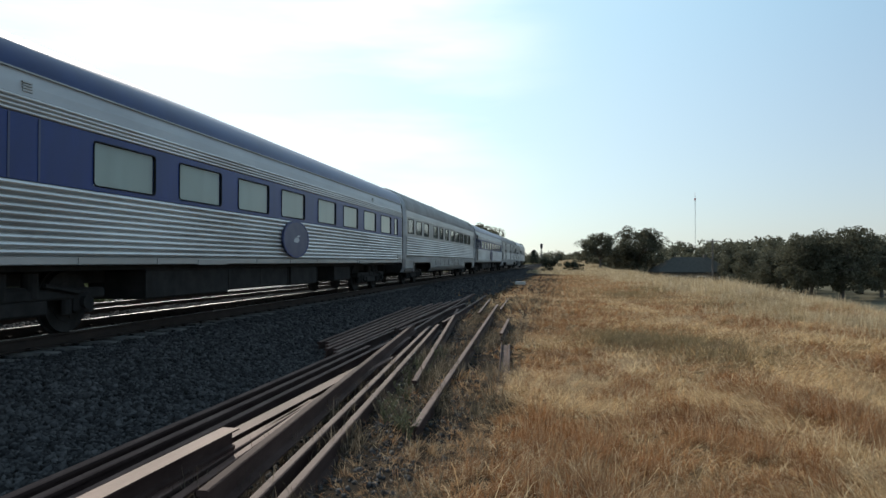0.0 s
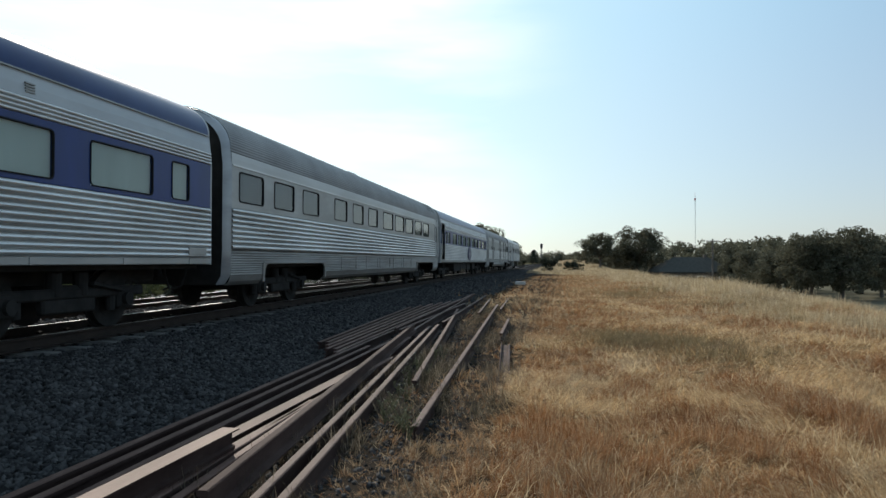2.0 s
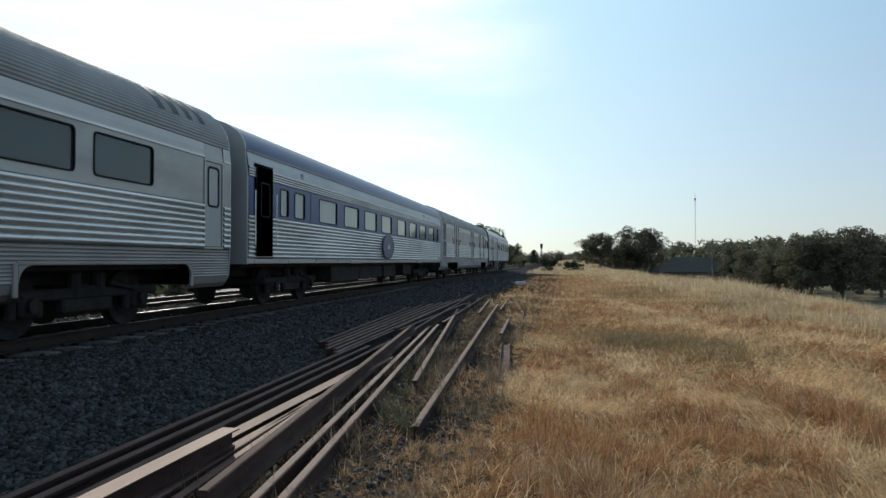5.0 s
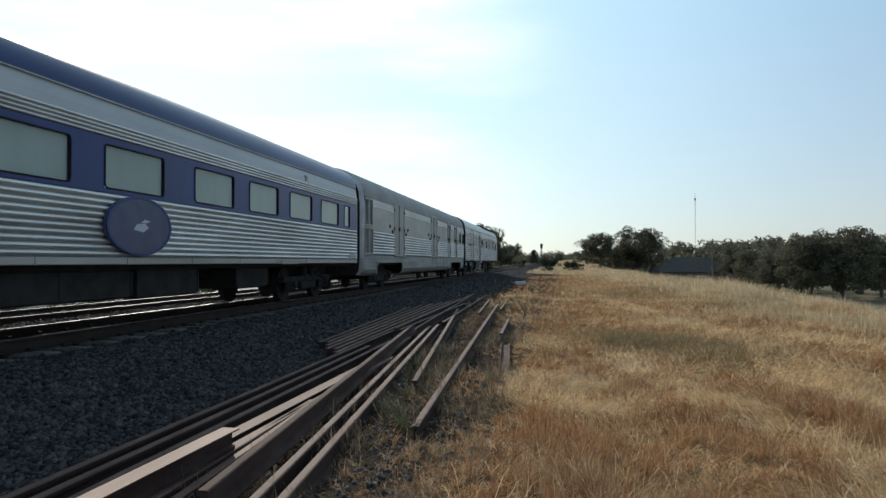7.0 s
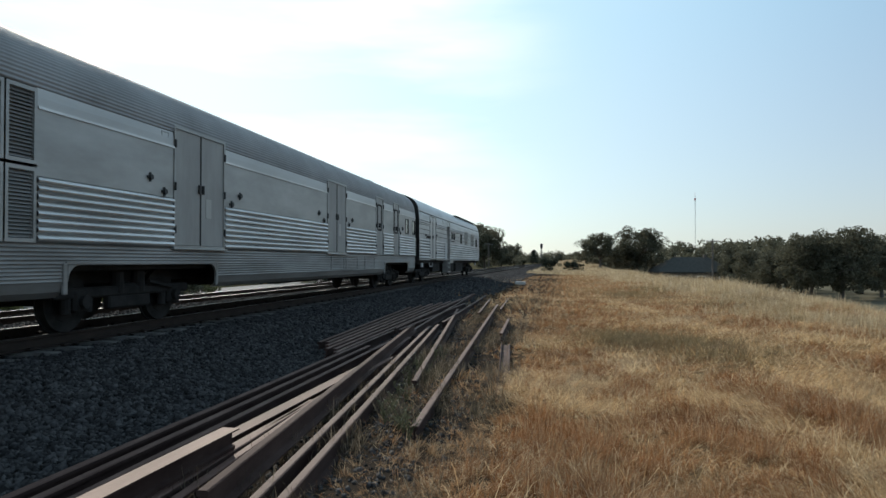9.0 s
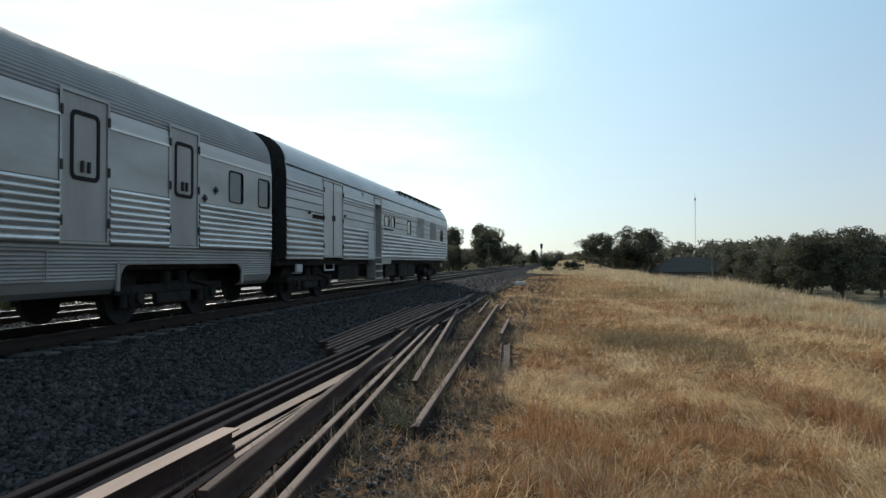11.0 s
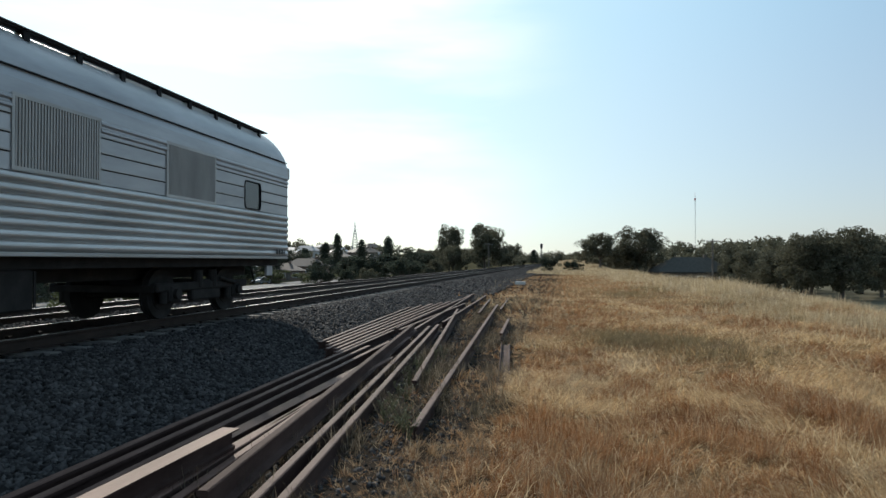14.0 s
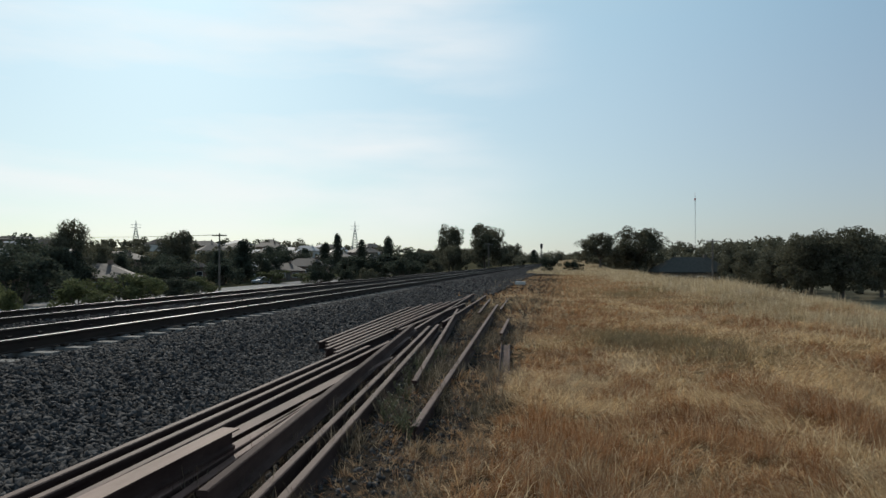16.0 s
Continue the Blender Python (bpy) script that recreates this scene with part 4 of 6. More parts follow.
LENS = {"blue": 23.5, "silver": 24.74, "baggage": 25.15, "power": 24.75}
blue_a = blue_coach("passenger_car", "blue and stainless steel passenger car with oval badge")
silver_b = silver_coach()
blue_c = blue_coach("passenger_car", "blue and stainless steel passenger car with shaded vestibule", True)
van_d = baggage_van()
van_e = power_van()
# each car's front end, in metres behind the rear end of the first car
TRAIN = [(blue_a, -23.5), (silver_b, 0.5), (blue_c, 25.98), (van_d, 50.0), (van_e, 75.3)]
# seconds and the place along the track of the rear end of the first car
RUN = [(0.0, 28.3), (0.5, 24.3), (1.0, 20.2), (1.5, 16.25), (2.0, 12.2), (2.5, 8.27), (3.0, 4.15), (3.5, 0.2), (4.0, -3.87), (6.3, -22.1), (7.4, -30.87), (9.0, -43.68), (11.5, -63.70), (12.2, -69.36), (16.0, 28.3 - 8.0 * 16)]


def run_at(t):
    for (a, p), (b, q) in zip(RUN, RUN[1:]):
        if a <= t <= b:
            return p + (q - p) * (t - a) / (b - a)
    return RUN[-1][1]


def motions():
    times = [0.0, 0.1, 0.2] + [0.5 * k for k in range(1, 32)] + [15.8, 15.9, 16.0]
    for car_, back in TRAIN:
        walk(car_, [(t, pose(TX, run_at(t) + back, 0)) for t in times])
    turns = [(k * 0.08, run_at(k * 0.08)) for k in range(201)]
    for w in WHEELSETS:
        at = w.location.copy()
        walk(w, [(t, Matrix.Translation(at) @ pose(0, 0, 0, math.degrees((RUN[0][1] - p) / 0.457) % 360)) for t, p in turns])


# ---- ballast ----
def mesh_np(name, V, F, mat, parent=None):
    """One mesh of many alike bodies: V (bodies, verts, 3), F the faces of one body (all with the same corner count)."""
    n, k = V.shape[:2]
    F = np.asarray(F, dtype=np.int32)
    c = F.shape[1]
    idx = (F[None] + (np.arange(n, dtype=np.int32) * k)[:, None, None]).reshape(-1, c)
    me = bpy.data.meshes.new(name)
    me.vertices.add(n * k)
    me.vertices.foreach_set("co", np.ascontiguousarray(V, dtype=np.float32).ravel())
    me.loops.add(idx.size)
    me.loops.foreach_set("vertex_index", idx.ravel())
    me.polygons.add(len(idx))
    me.polygons.foreach_set("loop_start", np.arange(0, idx.size, c, dtype=np.int32))
    me.update(calc_edges=True)
    me.materials.append(mat)
    ob = new(name, me)
    if parent:
        ob.parent = parent
    return ob


R = np.random.default_rng(11)


def turn_random(n):
    q = R.normal(size=(n, 4))
    q /= np.linalg.norm(q, axis=1)[:, None]
    w, x, y, z = q.T
    return np.stack([np.stack([1 - 2 * (y * y + z * z), 2 * (x * y - z * w), 2 * (x * z + y * w)], -1),
                     np.stack([2 * (x * y + z * w), 1 - 2 * (x * x + z * z), 2 * (y * z - x * w)], -1),
                     np.stack([2 * (x * z - y * w), 2 * (y * z + x * w), 1 - 2 * (x * x + y * y)], -1)], -2)


CUBE = np.array([(x, y, z) for x in (-1, 1) for y in (-1, 1) for z in (-1, 1)], float)
CUBE_F = [(0, 1, 3, 2), (4, 6, 7, 5), (0, 4, 5, 1), (2, 3, 7, 6), (0, 2, 6, 4), (1, 5, 7, 3)]


def stones(n, xr, yr, r0, r1, power=1.0, lift=0.3):
    x = R.uniform(*xr, n)
    y = yr[0] + (yr[1] - yr[0]) * R.uniform(0, 1, n) ** power
    r = R.uniform(r0, r1, n)
    V = CUBE[None] * R.uniform(0.55, 1.25, (n, 8, 1)) * R.uniform(0.6, 1.15, (n, 1, 3))
    V = np.einsum("nij,nkj->nki", turn_random(n), V) * r[:, None, None]
    return V + np.stack([x, y, height(x, y) + r * lift], -1)[:, None]


ballast = mesh_np("ballast_stones", np.concatenate([
    stones(26000, (-6.9, -3.75), (3.2, 13.0), 0.014, 0.032, 1.2),
    stones(24000, (-6.9, -3.6), (13.0, 36.0), 0.02, 0.042, 1.1),
    stones(24000, (-6.9, -3.3), (34.0, 130.0), 0.035, 0.075, 1.6),
    stones(2600, (-7.0, -6.35), (3.0, 30.0), 0.018, 0.036, 1.2, 0.4),
    stones(9000, (-6.9, -3.75), (-10.0, 3.2), 0.02, 0.036),
    stones(12000, (-13.6, -6.9), (-8.0, 26.0), 0.018, 0.034),
    stones(9000, (-3.75, -0.9), (2.5, 26.0), 0.006, 0.024, 1.4, 0.1)]), CUBE_F, stone)
tagged(ballast, "dark crushed stone ballast heaped beside the track", "ballast", kind="stuff")


# ---- stored rails ----
def stored_rail(a, b, top, roll=0.0, label="rusty old rail lying on the ground"):
    (x0, y0), (x1, y1) = a, b
    length = math.hypot(x1 - x0, y1 - y0)
    ob = obj("stored_rail", rail_mesh(length, True), [rust, lit_top_rust])
    # top and underside faces get the rust with sunlight put into its colour
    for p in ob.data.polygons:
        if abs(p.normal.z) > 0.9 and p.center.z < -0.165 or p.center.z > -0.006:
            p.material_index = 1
    z = top
    ob.matrix_world = Matrix.Translation(((x0 + x1) / 2, (y0 + y1) / 2, z)) @ pose(0, 0, 0, 0, 0, -math.degrees(math.atan2(x1 - x0, y1 - y0))) @ pose(0, 0, -0.086, 0, roll, 0) @ Matrix.Translation((0, 0, 0.086))
    tagged(ob, label, "rail", "stored rails")
    return ob


G = -0.62
LAY = [((-3.46, 1.4), (-3.62, 14.8), -0.445, 0), ((-3.26, 1.2), (-3.38, 12.0), -0.445, 0),
       ((-3.02, 1.4), (-3.19, 12.75), -0.445, 0), ((-2.85, 1.5), (-2.80, 9.8), -0.445, 180),
       ((-2.66, 1.5), (-2.62, 10.6), -0.445, 0), ((-2.47, 1.6), (-2.66, 7.2), -0.445, 0),
       ((-2.09, 3.82), (-3.17, 14.88), -0.30, 0), ((-2.30, 2.2), (-2.98, 13.5), -0.445, 0),
       ((-1.70, 1.8), (-3.02, 15.87), -0.445, 0), ((-1.52, 1.8), (-2.90, 16.32), -0.445, 0),
       ((-1.82, 8.55), (-3.22, 21.68), -0.445, 0), ((-1.32, 6.21), (-2.20, 24.28), -0.45, 0),
       ((-1.25, 14.64), (-1.37, 18.44), -0.46, 0), ((-0.68, 8.22), (-1.09, 13.82), -0.53, 90),
       ((-2.39, 20.3), (-2.81, 27.7), -0.45, 0), ((-2.9, 17.0), (-3.3, 31.0), -0.45, 0), ((-3.2, 14.9), (-3.9, 30.0), -0.44, 0),
       ((-3.5, 14.9), (-3.4, 24.6), -0.44, 0), ((-3.68, 15.2), (-4.0, 32.0), -0.44, 0), ((-1.9, 22.0), (-2.15, 29.0), -0.46, 0)]
for a, b, top, roll in LAY:
    old = stored_rail(a, b, top, roll, "rusty old rail lying on the ground" if roll == 0 and top < -0.4 else "rusty rail lying across the other rails" if roll == 0 else "rusty rail lying turned over on the ground")
    if top > -0.4:
        old.data.materials[1] = rust
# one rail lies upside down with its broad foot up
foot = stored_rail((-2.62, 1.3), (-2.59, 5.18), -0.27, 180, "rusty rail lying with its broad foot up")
# its upturned face is coloured paler still, as if in full sun
foot.data.materials[1] = lit_foot_rust
for i in range(6):
    stored_rail((-4.38 + 0.15 * i, 12.2 - 0.3 * i + 0.15 * ((i * 5) % 3)), (-4.86 + 0.19 * i, 22.2 + 0.9 * i), -0.425, 0, "rusty rail in a row of stored rails")
slab = obj("concrete_slab", box(bmesh.new(), -0.36, 0.36, -0.3, 0.3, 0, 0.24, 0.03), pale_wall)
slab.location = (-2.87, 49.8, hz(-2.87, 49.8) - 0.01)
tagged(slab, "pale concrete block lying beside the track", "block")


# ---- grass ----
def grass_material(name, c1, c2, c3, scale=0.55):
    m = material(name, c1, 0.75, 0, c2, scale, 5, island=0.45, lo=0.42, hi=0.6)
    n, l = m.node_tree.nodes, m.node_tree.links
    b = n["Principled BSDF"]
    prev = b.inputs["Base Color"].links[0].from_socket
    g = n.new("ShaderNodeNewGeometry")
    r = n.new("ShaderNodeMapRange")
    r.inputs["From Min"].default_value, r.inputs["From Max"].default_value = 0.72, 0.78
    l.new(g.outputs["Random Per Island"], r.inputs["Value"])
    mx = n.new("ShaderNodeMix"); mx.data_type = "RGBA"
    # broad darker patches
    tc = n.new("ShaderNodeTexCoord")
    big = n.new("ShaderNodeTexNoise")
    big.inputs["Scale"].default_value, big.inputs["Detail"].default_value = 0.75, 4
    l.new(tc.outputs["Object"], big.inputs["Vector"])
    br = n.new("ShaderNodeMapRange")
    br.inputs["From Min"].default_value, br.inputs["From Max"].default_value, br.inputs["To Max"].default_value = 0.5, 0.66, 0.75
    l.new(big.outputs["Fac"], br.inputs["Value"])
    bx = n.new("ShaderNodeMix"); bx.data_type = "RGBA"
    l.new(br.outputs[0], bx.inputs["Factor"]); l.new(prev, bx.inputs["A"])
    bx.inputs["B"].default_value = (c1[0] * 0.62, c1[1] * 0.66, c1[2] * 0.8, 1)
    prev = bx.outputs["Result"]
    l.new(r.outputs[0], mx.inputs["Factor"]); l.new(prev, mx.inputs["A"])
    mx.inputs["B"].default_value = (*c3, 1)
    l.new(mx.outputs["Result"], b.inputs["Base Color"])
    t = n.new("ShaderNodeBsdfTranslucent")
    l.new(mx.outputs["Result"], t.inputs["Color"])
    ms = n.new("ShaderNodeMixShader")
    ms.inputs[0].default_value = 0.45
    out = n["Material Output"]
    l.new(b.outputs[0], ms.inputs[1]); l.new(t.outputs[0], ms.inputs[2]); l.new(ms.outputs[0], out.inputs["Surface"])
    return m


grass_mat = grass_material("dry_grass", (0.33, 0.150, 0.060), (0.44, 0.275, 0.145), (0.58, 0.45, 0.29), 1.3)
pale_mat = grass_material("pale_tall_grass", (0.52, 0.40, 0.24), (0.37, 0.28, 0.155), (0.66, 0.55, 0.38))
straw_mat = grass_material("bleached_straw", (0.68, 0.47, 0.25), (0.52, 0.34, 0.17), (0.80, 0.62, 0.38))
rust_grass = grass_material("rust_grass", (0.27, 0.115, 0.045), (0.36, 0.185, 0.085), (0.46, 0.32, 0.19), 0.9)
olive_mat = grass_material("olive_dry_grass", (0.25, 0.18, 0.095), (0.19, 0.15, 0.078), (0.36, 0.28, 0.165))
green_mat = grass_material("weed_green", (0.135, 0.105, 0.072), (0.10, 0.085, 0.055), (0.27, 0.22, 0.16))


def patch(x, y, f, s0):
    """Uneven cover between 0 and 1."""
    return 0.5 + 0.25 * (np.sin(x * f + s0 + 1.7 * np.sin(y * f * 0.6 + s0)) + np.sin(y * f * 0.8 - s0 + 1.3 * np.sin(x * f * 0.7 + 2 * s0)))


def blades(x, y, length, width, lean, tip=0.25, comb=0.0):
    """lean: usual tilt in radians; comb: how far the blades of a tuft lie the same way."""
    n = len(x)
    a = R.uniform(0, 2 * np.pi, n)
    lay = 6.3 * patch(x, y, 1.9, 0.9) + 3.0 * patch(x, y, 4.7, 2.2)
    a = np.where(R.uniform(0, 1, n) < comb, lay + R.normal(0, 0.5, n), a)
    tilt = np.clip(R.normal(lean, 0.35, n), 0.03, 1.5)
    d = np.stack([np.cos(a) * np.sin(tilt), np.sin(a) * np.sin(tilt), np.cos(tilt)], -1)
    b = R.uniform(0, 2 * np.pi, n)
    w = np.stack([np.cos(b), np.sin(b), np.zeros(n)], -1) * width[:, None]
    p = np.stack([x, y, height(x, y) - 0.01], -1)
    mid = p + d * (length * 0.55)[:, None] + np.array((0, 0, 1.0)) * (length * 0.10)[:, None]
    end = p + d * length[:, None] - np.array((0, 0, 1.0)) * (length * 0.10 * tilt)[:, None]
    end[:, 2] = np.maximum(end[:, 2], p[:, 2] + 0.012)
    return np.stack([p - w, p + w, mid + w * 0.8, end + w * tip, end - w * tip, mid - w * 0.8], 1)


def near_line(x, y, pts, r):
    """1 on a broken line of points, falling to 0 at distance r."""
    d = np.full(np.shape(x), 1e9)
    for (ax, ay), (bx, by) in zip(pts, pts[1:]):
        k = np.clip(((x - ax) * (bx - ax) + (y - ay) * (by - ay)) / ((bx - ax) ** 2 + (by - ay) ** 2), 0, 1)
        d = np.minimum(d, np.hypot(x - ax - k * (bx - ax), y - ay - k * (by - ay)))
    return np.clip(1 - d / r, 0, 1)


def trodden(x, y):
    """Flattened straw along two old wheel ruts and in a few bare patches."""
    k = near_line(x, y, [(0.9, 13.0), (1.3, 10.2), (1.9, 8.0), (2.5, 5.6), (3.0, 2.0)], 0.5)
    k = np.maximum(k, near_line(x, y, [(2.0, 30.0), (3.1, 21.0), (3.6, 14.0), (3.7, 10.5), (4.1, 5.0)], 0.7))
    k = np.maximum(k, near_line(x, y, [(-0.3, 9.2), (0.5, 9.6)], 0.5))
    k = np.maximum(k, near_line(x, y, [(5.2, 17.0), (5.9, 12.0), (6.2, 9.0)], 0.8))
    return np.clip(3.2 * k * (patch(x, y, 2.2, 0.7) * 0.6 + patch(x, y, 6.1, 1.9) * 0.6 - 0.25), 0, 0.75)


def rusty(x, y):
    """Stands of taller rust-brown grass."""
    k = near_line(x, y, [(0.9, 9.0), (1.35, 7.6), (1.6, 6.2)], 0.75)
    k = np.maximum(k, near_line(x, y, [(-0.3, 6.8), (0.2, 5.4)], 0.7))
    k = np.maximum(k, near_line(x, y, [(2.6, 10.5), (2.9, 7.2)], 0.6))
    k = np.maximum(k, near_line(x, y, [(-1.9, 33.0), (-1.2, 24.0), (-0.6, 19.0)], 0.9))
    return np.clip(1.6 * k * (patch(x, y, 2.0, 3.1) * 0.6 + patch(x, y, 5.3, 0.6) * 0.6 - 0.1), 0, 1)


def verge(y):
    """Where the grass begins beside the stored rails."""
    return -0.5 - 3.1 * smooth(12, 34, y)


def field(n, yr, power, l0, l1, wd, lean, clump=0.15, right=10.5, comb=0.6):
    y = yr[0] + (yr[1] - yr[0]) * R.uniform(0, 1, n) ** power
    lo, hi = np.maximum(verge(y) - 1.4, -0.75 * y), np.minimum(right, 0.46 * y + 0.8)
    x = lo + (hi - lo) * R.uniform(0, 1, n)
    # blades gather in tufts
    cx, cy = np.round(x / clump) * clump, np.round(y / clump) * clump
    j = np.sin(cx * 127.1 + cy * 311.7) * 43758.5
    x = x + (cx - x) * 0.5 + clump * 0.5 * np.sin(j)
    y = y + (cy - y) * 0.5 + clump * 0.5 * np.cos(j * 1.3)
    keep = R.uniform(0, 1, n) < (0.15 + 1.1 * patch(x, y, 2.1, 0.4) * (0.5 + patch(x, y, 0.6, 1.4))) * np.clip((x - verge(y) + 1.1) / 1.6, 0.10, 1) * (1 - 0.85 * trodden(x, y)) * (0.3 + 1.1 * patch(x, y, 8.3, 1.1))
    x, y = x[keep], y[keep]
    tall = (0.35 + 0.7 * patch(x, y, 1.3, 2.1) + 0.5 * patch(x, y, 5.7, 4.2)) * (1 + 0.7 * rusty(x, y)) * (1 - 0.5 * trodden(x, y))
    m = len(x)
    return blades(x, y, R.uniform(l0, l1, m) * tall, np.full(m, wd) * R.uniform(0.6, 1.4, m), lean, 0.25, comb)


def around(n):
    """Thinner cover behind and beside the viewpoint."""
    x, y = R.uniform(-1.6, 9.0, n), R.uniform(-9.0, 3.2, n)
    keep = R.uniform(0, 1, n) < 0.2 + patch(x, y, 2.1, 0.4)
    x, y = x[keep], y[keep]
    return blades(x, y, R.uniform(0.06, 0.2, len(x)), np.full(len(x), 0.003), 0.95, 0.25, 0.6)


GF = [(0, 1, 2, 5), (5, 2, 3, 4)]
lawn = mesh_np("dry_grass", np.concatenate([
    field(420000, (2.4, 9.0), 1.0, 0.05, 0.16, 0.0016, 1.05, 0.13),
    field(240000, (9.0, 22.0), 1.2, 0.07, 0.19, 0.0034, 1.05, 0.24),
    around(45000),
    field(60000, (22.0, 80.0), 1.4, 0.10, 0.24, 0.009, 0.85, 0.4)]), GF, grass_mat)
tagged(lawn, "dry orange-brown grass with matted straw patches", "grass", kind="stuff")


def straw(n, yr, wd, power=1.0):
    y = yr[0] + (yr[1] - yr[0]) * R.uniform(0, 1, n) ** power
    lo = verge(y) - 0.2
    x = lo + (np.minimum(10.5, 0.46 * y + 1) - lo) * R.uniform(0, 1, n)
    keep = R.uniform(0, 1, n) < np.clip(3.5 * (patch(x, y, 1.5, 3.3) - 0.55), 0.06, 0.5) + 0.8 * trodden(x, y)
    x, y = x[keep], y[keep]
    m = len(x)
    v = blades(x, y, R.uniform(0.10, 0.30, m), np.full(m, wd), 1.4, 0.4, 0.7)
    v[:, :, 2] += R.uniform(0.01, 0.07, (m, 1))
    return v


straw_ob = mesh_np("loose_straw", np.concatenate([straw(150000, (2.4, 10.0), 0.0022), straw(110000, (10.0, 34.0), 0.005, 1.3)]), GF, straw_mat)
tagged(straw_ob, "pale flattened straw lying over the grass", "straw", kind="stuff")


def crest_grass(n, yr, power, l0, l1, wd):
    y = yr[0] + (yr[1] - yr[0]) * R.uniform(0, 1, n) ** power
    crest = 7.4 + 2.4 * np.sin(np.pi * np.clip((y - 8) / 62, 0, 1))
    x = crest + R.normal(-0.5, 1.9, n)
    keep = R.uniform(0, 1, n) < np.clip(3.0 * (patch(x, y, 0.9, 1.0) * 0.6 + patch(x, y, 2.3, 4.0) * 0.4 - 0.32), 0.05, 1)
    x, y = x[keep], y[keep]
    m = len(x)
    return blades(x, y, R.uniform(l0, l1, m) * (0.35 + 0.75 * patch(x, y, 0.45, 5.0) + 0.45 * patch(x, y, 1.9, 2.0)), np.full(m, wd) * R.uniform(0.6, 1.3, m), 0.62, 0.25, 0.75)


tall = mesh_np("tall_grass", np.concatenate([crest_grass(46000, (15.0, 34.0), 0.8, 0.15, 0.46, 0.0033), crest_grass(52000, (34.0, 95.0), 1.3, 0.30, 0.72, 0.0075)]), GF, pale_mat)
def hill_grass(n):
    x, y = R.uniform(-4.5, 16.0, n), 92 + 130 * R.uniform(0, 1, n)
    keep = R.uniform(0, 1, n) < 0.3 + 0.9 * patch(x, y, 0.35, 1.2)
    x, y = x[keep], y[keep]
    m = len(x)
    return blades(x, y, R.uniform(0.25, 0.6, m), np.full(m, 0.022), 0.8, 0.3, 0.4)


hill = mesh_np("hill_grass", hill_grass(52000), GF, pale_mat)
tagged(hill, "pale golden grass on a distant slope", "grass", kind="stuff")
tagged(tall, "tall pale seeding grass along the bank's crest", "grass", kind="stuff")


def tufts(count, per, tone):
    """Upright clumps; tone picks where they stand (0 anywhere, 1 in the rusty stands)."""
    cy = 2.6 + 26 * R.uniform(0, 1, count) ** 1.7
    cx = -0.6 + (np.minimum(9.5, 0.46 * cy + 0.5) + 0.6) * R.uniform(0, 1, count)
    want = rusty(cx, cy) if tone else 0.5 * patch(cx, cy, 1.1, 0.2)
    keep = R.uniform(0, 1, count) < want * (1 - trodden(cx, cy))
    cx, cy = cx[keep], cy[keep]
    k = np.repeat(np.arange(len(cx)), per)
    n = len(k)
    size = R.uniform(0.5, 1.5, len(cx))[k]
    return blades(cx[k] + R.normal(0, 0.05, n) * size, cy[k] + R.normal(0, 0.05, n) * size, R.uniform(0.07, 0.21, n) * size, 0.0012 + 0.00011 * cy[k], 0.68, 0.25, 0.35)


tuft = mesh_np("grass_tufts", np.concatenate([tufts(3000, 80, 0), tufts(3800, 80, 1)]), GF, rust_grass)
tagged(tuft, "upright tufts of rust-brown dry grass", "grass", kind="stuff")


def stalks(n):
    """Single pale seed stalks standing over the grass."""
    y = 2.5 + 22 * R.uniform(0, 1, n) ** 1.6
    x = -0.5 + (np.minimum(9.0, 0.46 * y + 0.5) + 0.5) * R.uniform(0, 1, n)
    return blades(x, y, R.uniform(0.14, 0.34, n), 0.0010 + 0.00012 * y, 0.8)


stalk = mesh_np("seed_stalks", stalks(1500), GF, pale_mat)
tagged(stalk, "thin pale seed stalks scattered through the grass", "grass", kind="stuff")


def weeds(n):
    cx = R.uniform(-2.6, -0.6, 130); cy = 2.6 + 26 * R.uniform(0, 1, 130) ** 1.3
    k = R.integers(0, 130, n)
    x, y = cx[k] + R.normal(0, 0.10, n), cy[k] + R.normal(0, 0.12, n)
    return blades(x, y, R.uniform(0.08, 0.34, n), np.full(n, 0.0025), 0.7)


petal = material("pale_petals", (0.50, 0.46, 0.37), 0.8, 0, (0.4, 0.37, 0.29), 20, 3)
green_stem = material("weed_stem", (0.10, 0.11, 0.055), 0.85, 0, (0.15, 0.145, 0.08), 8, 4)


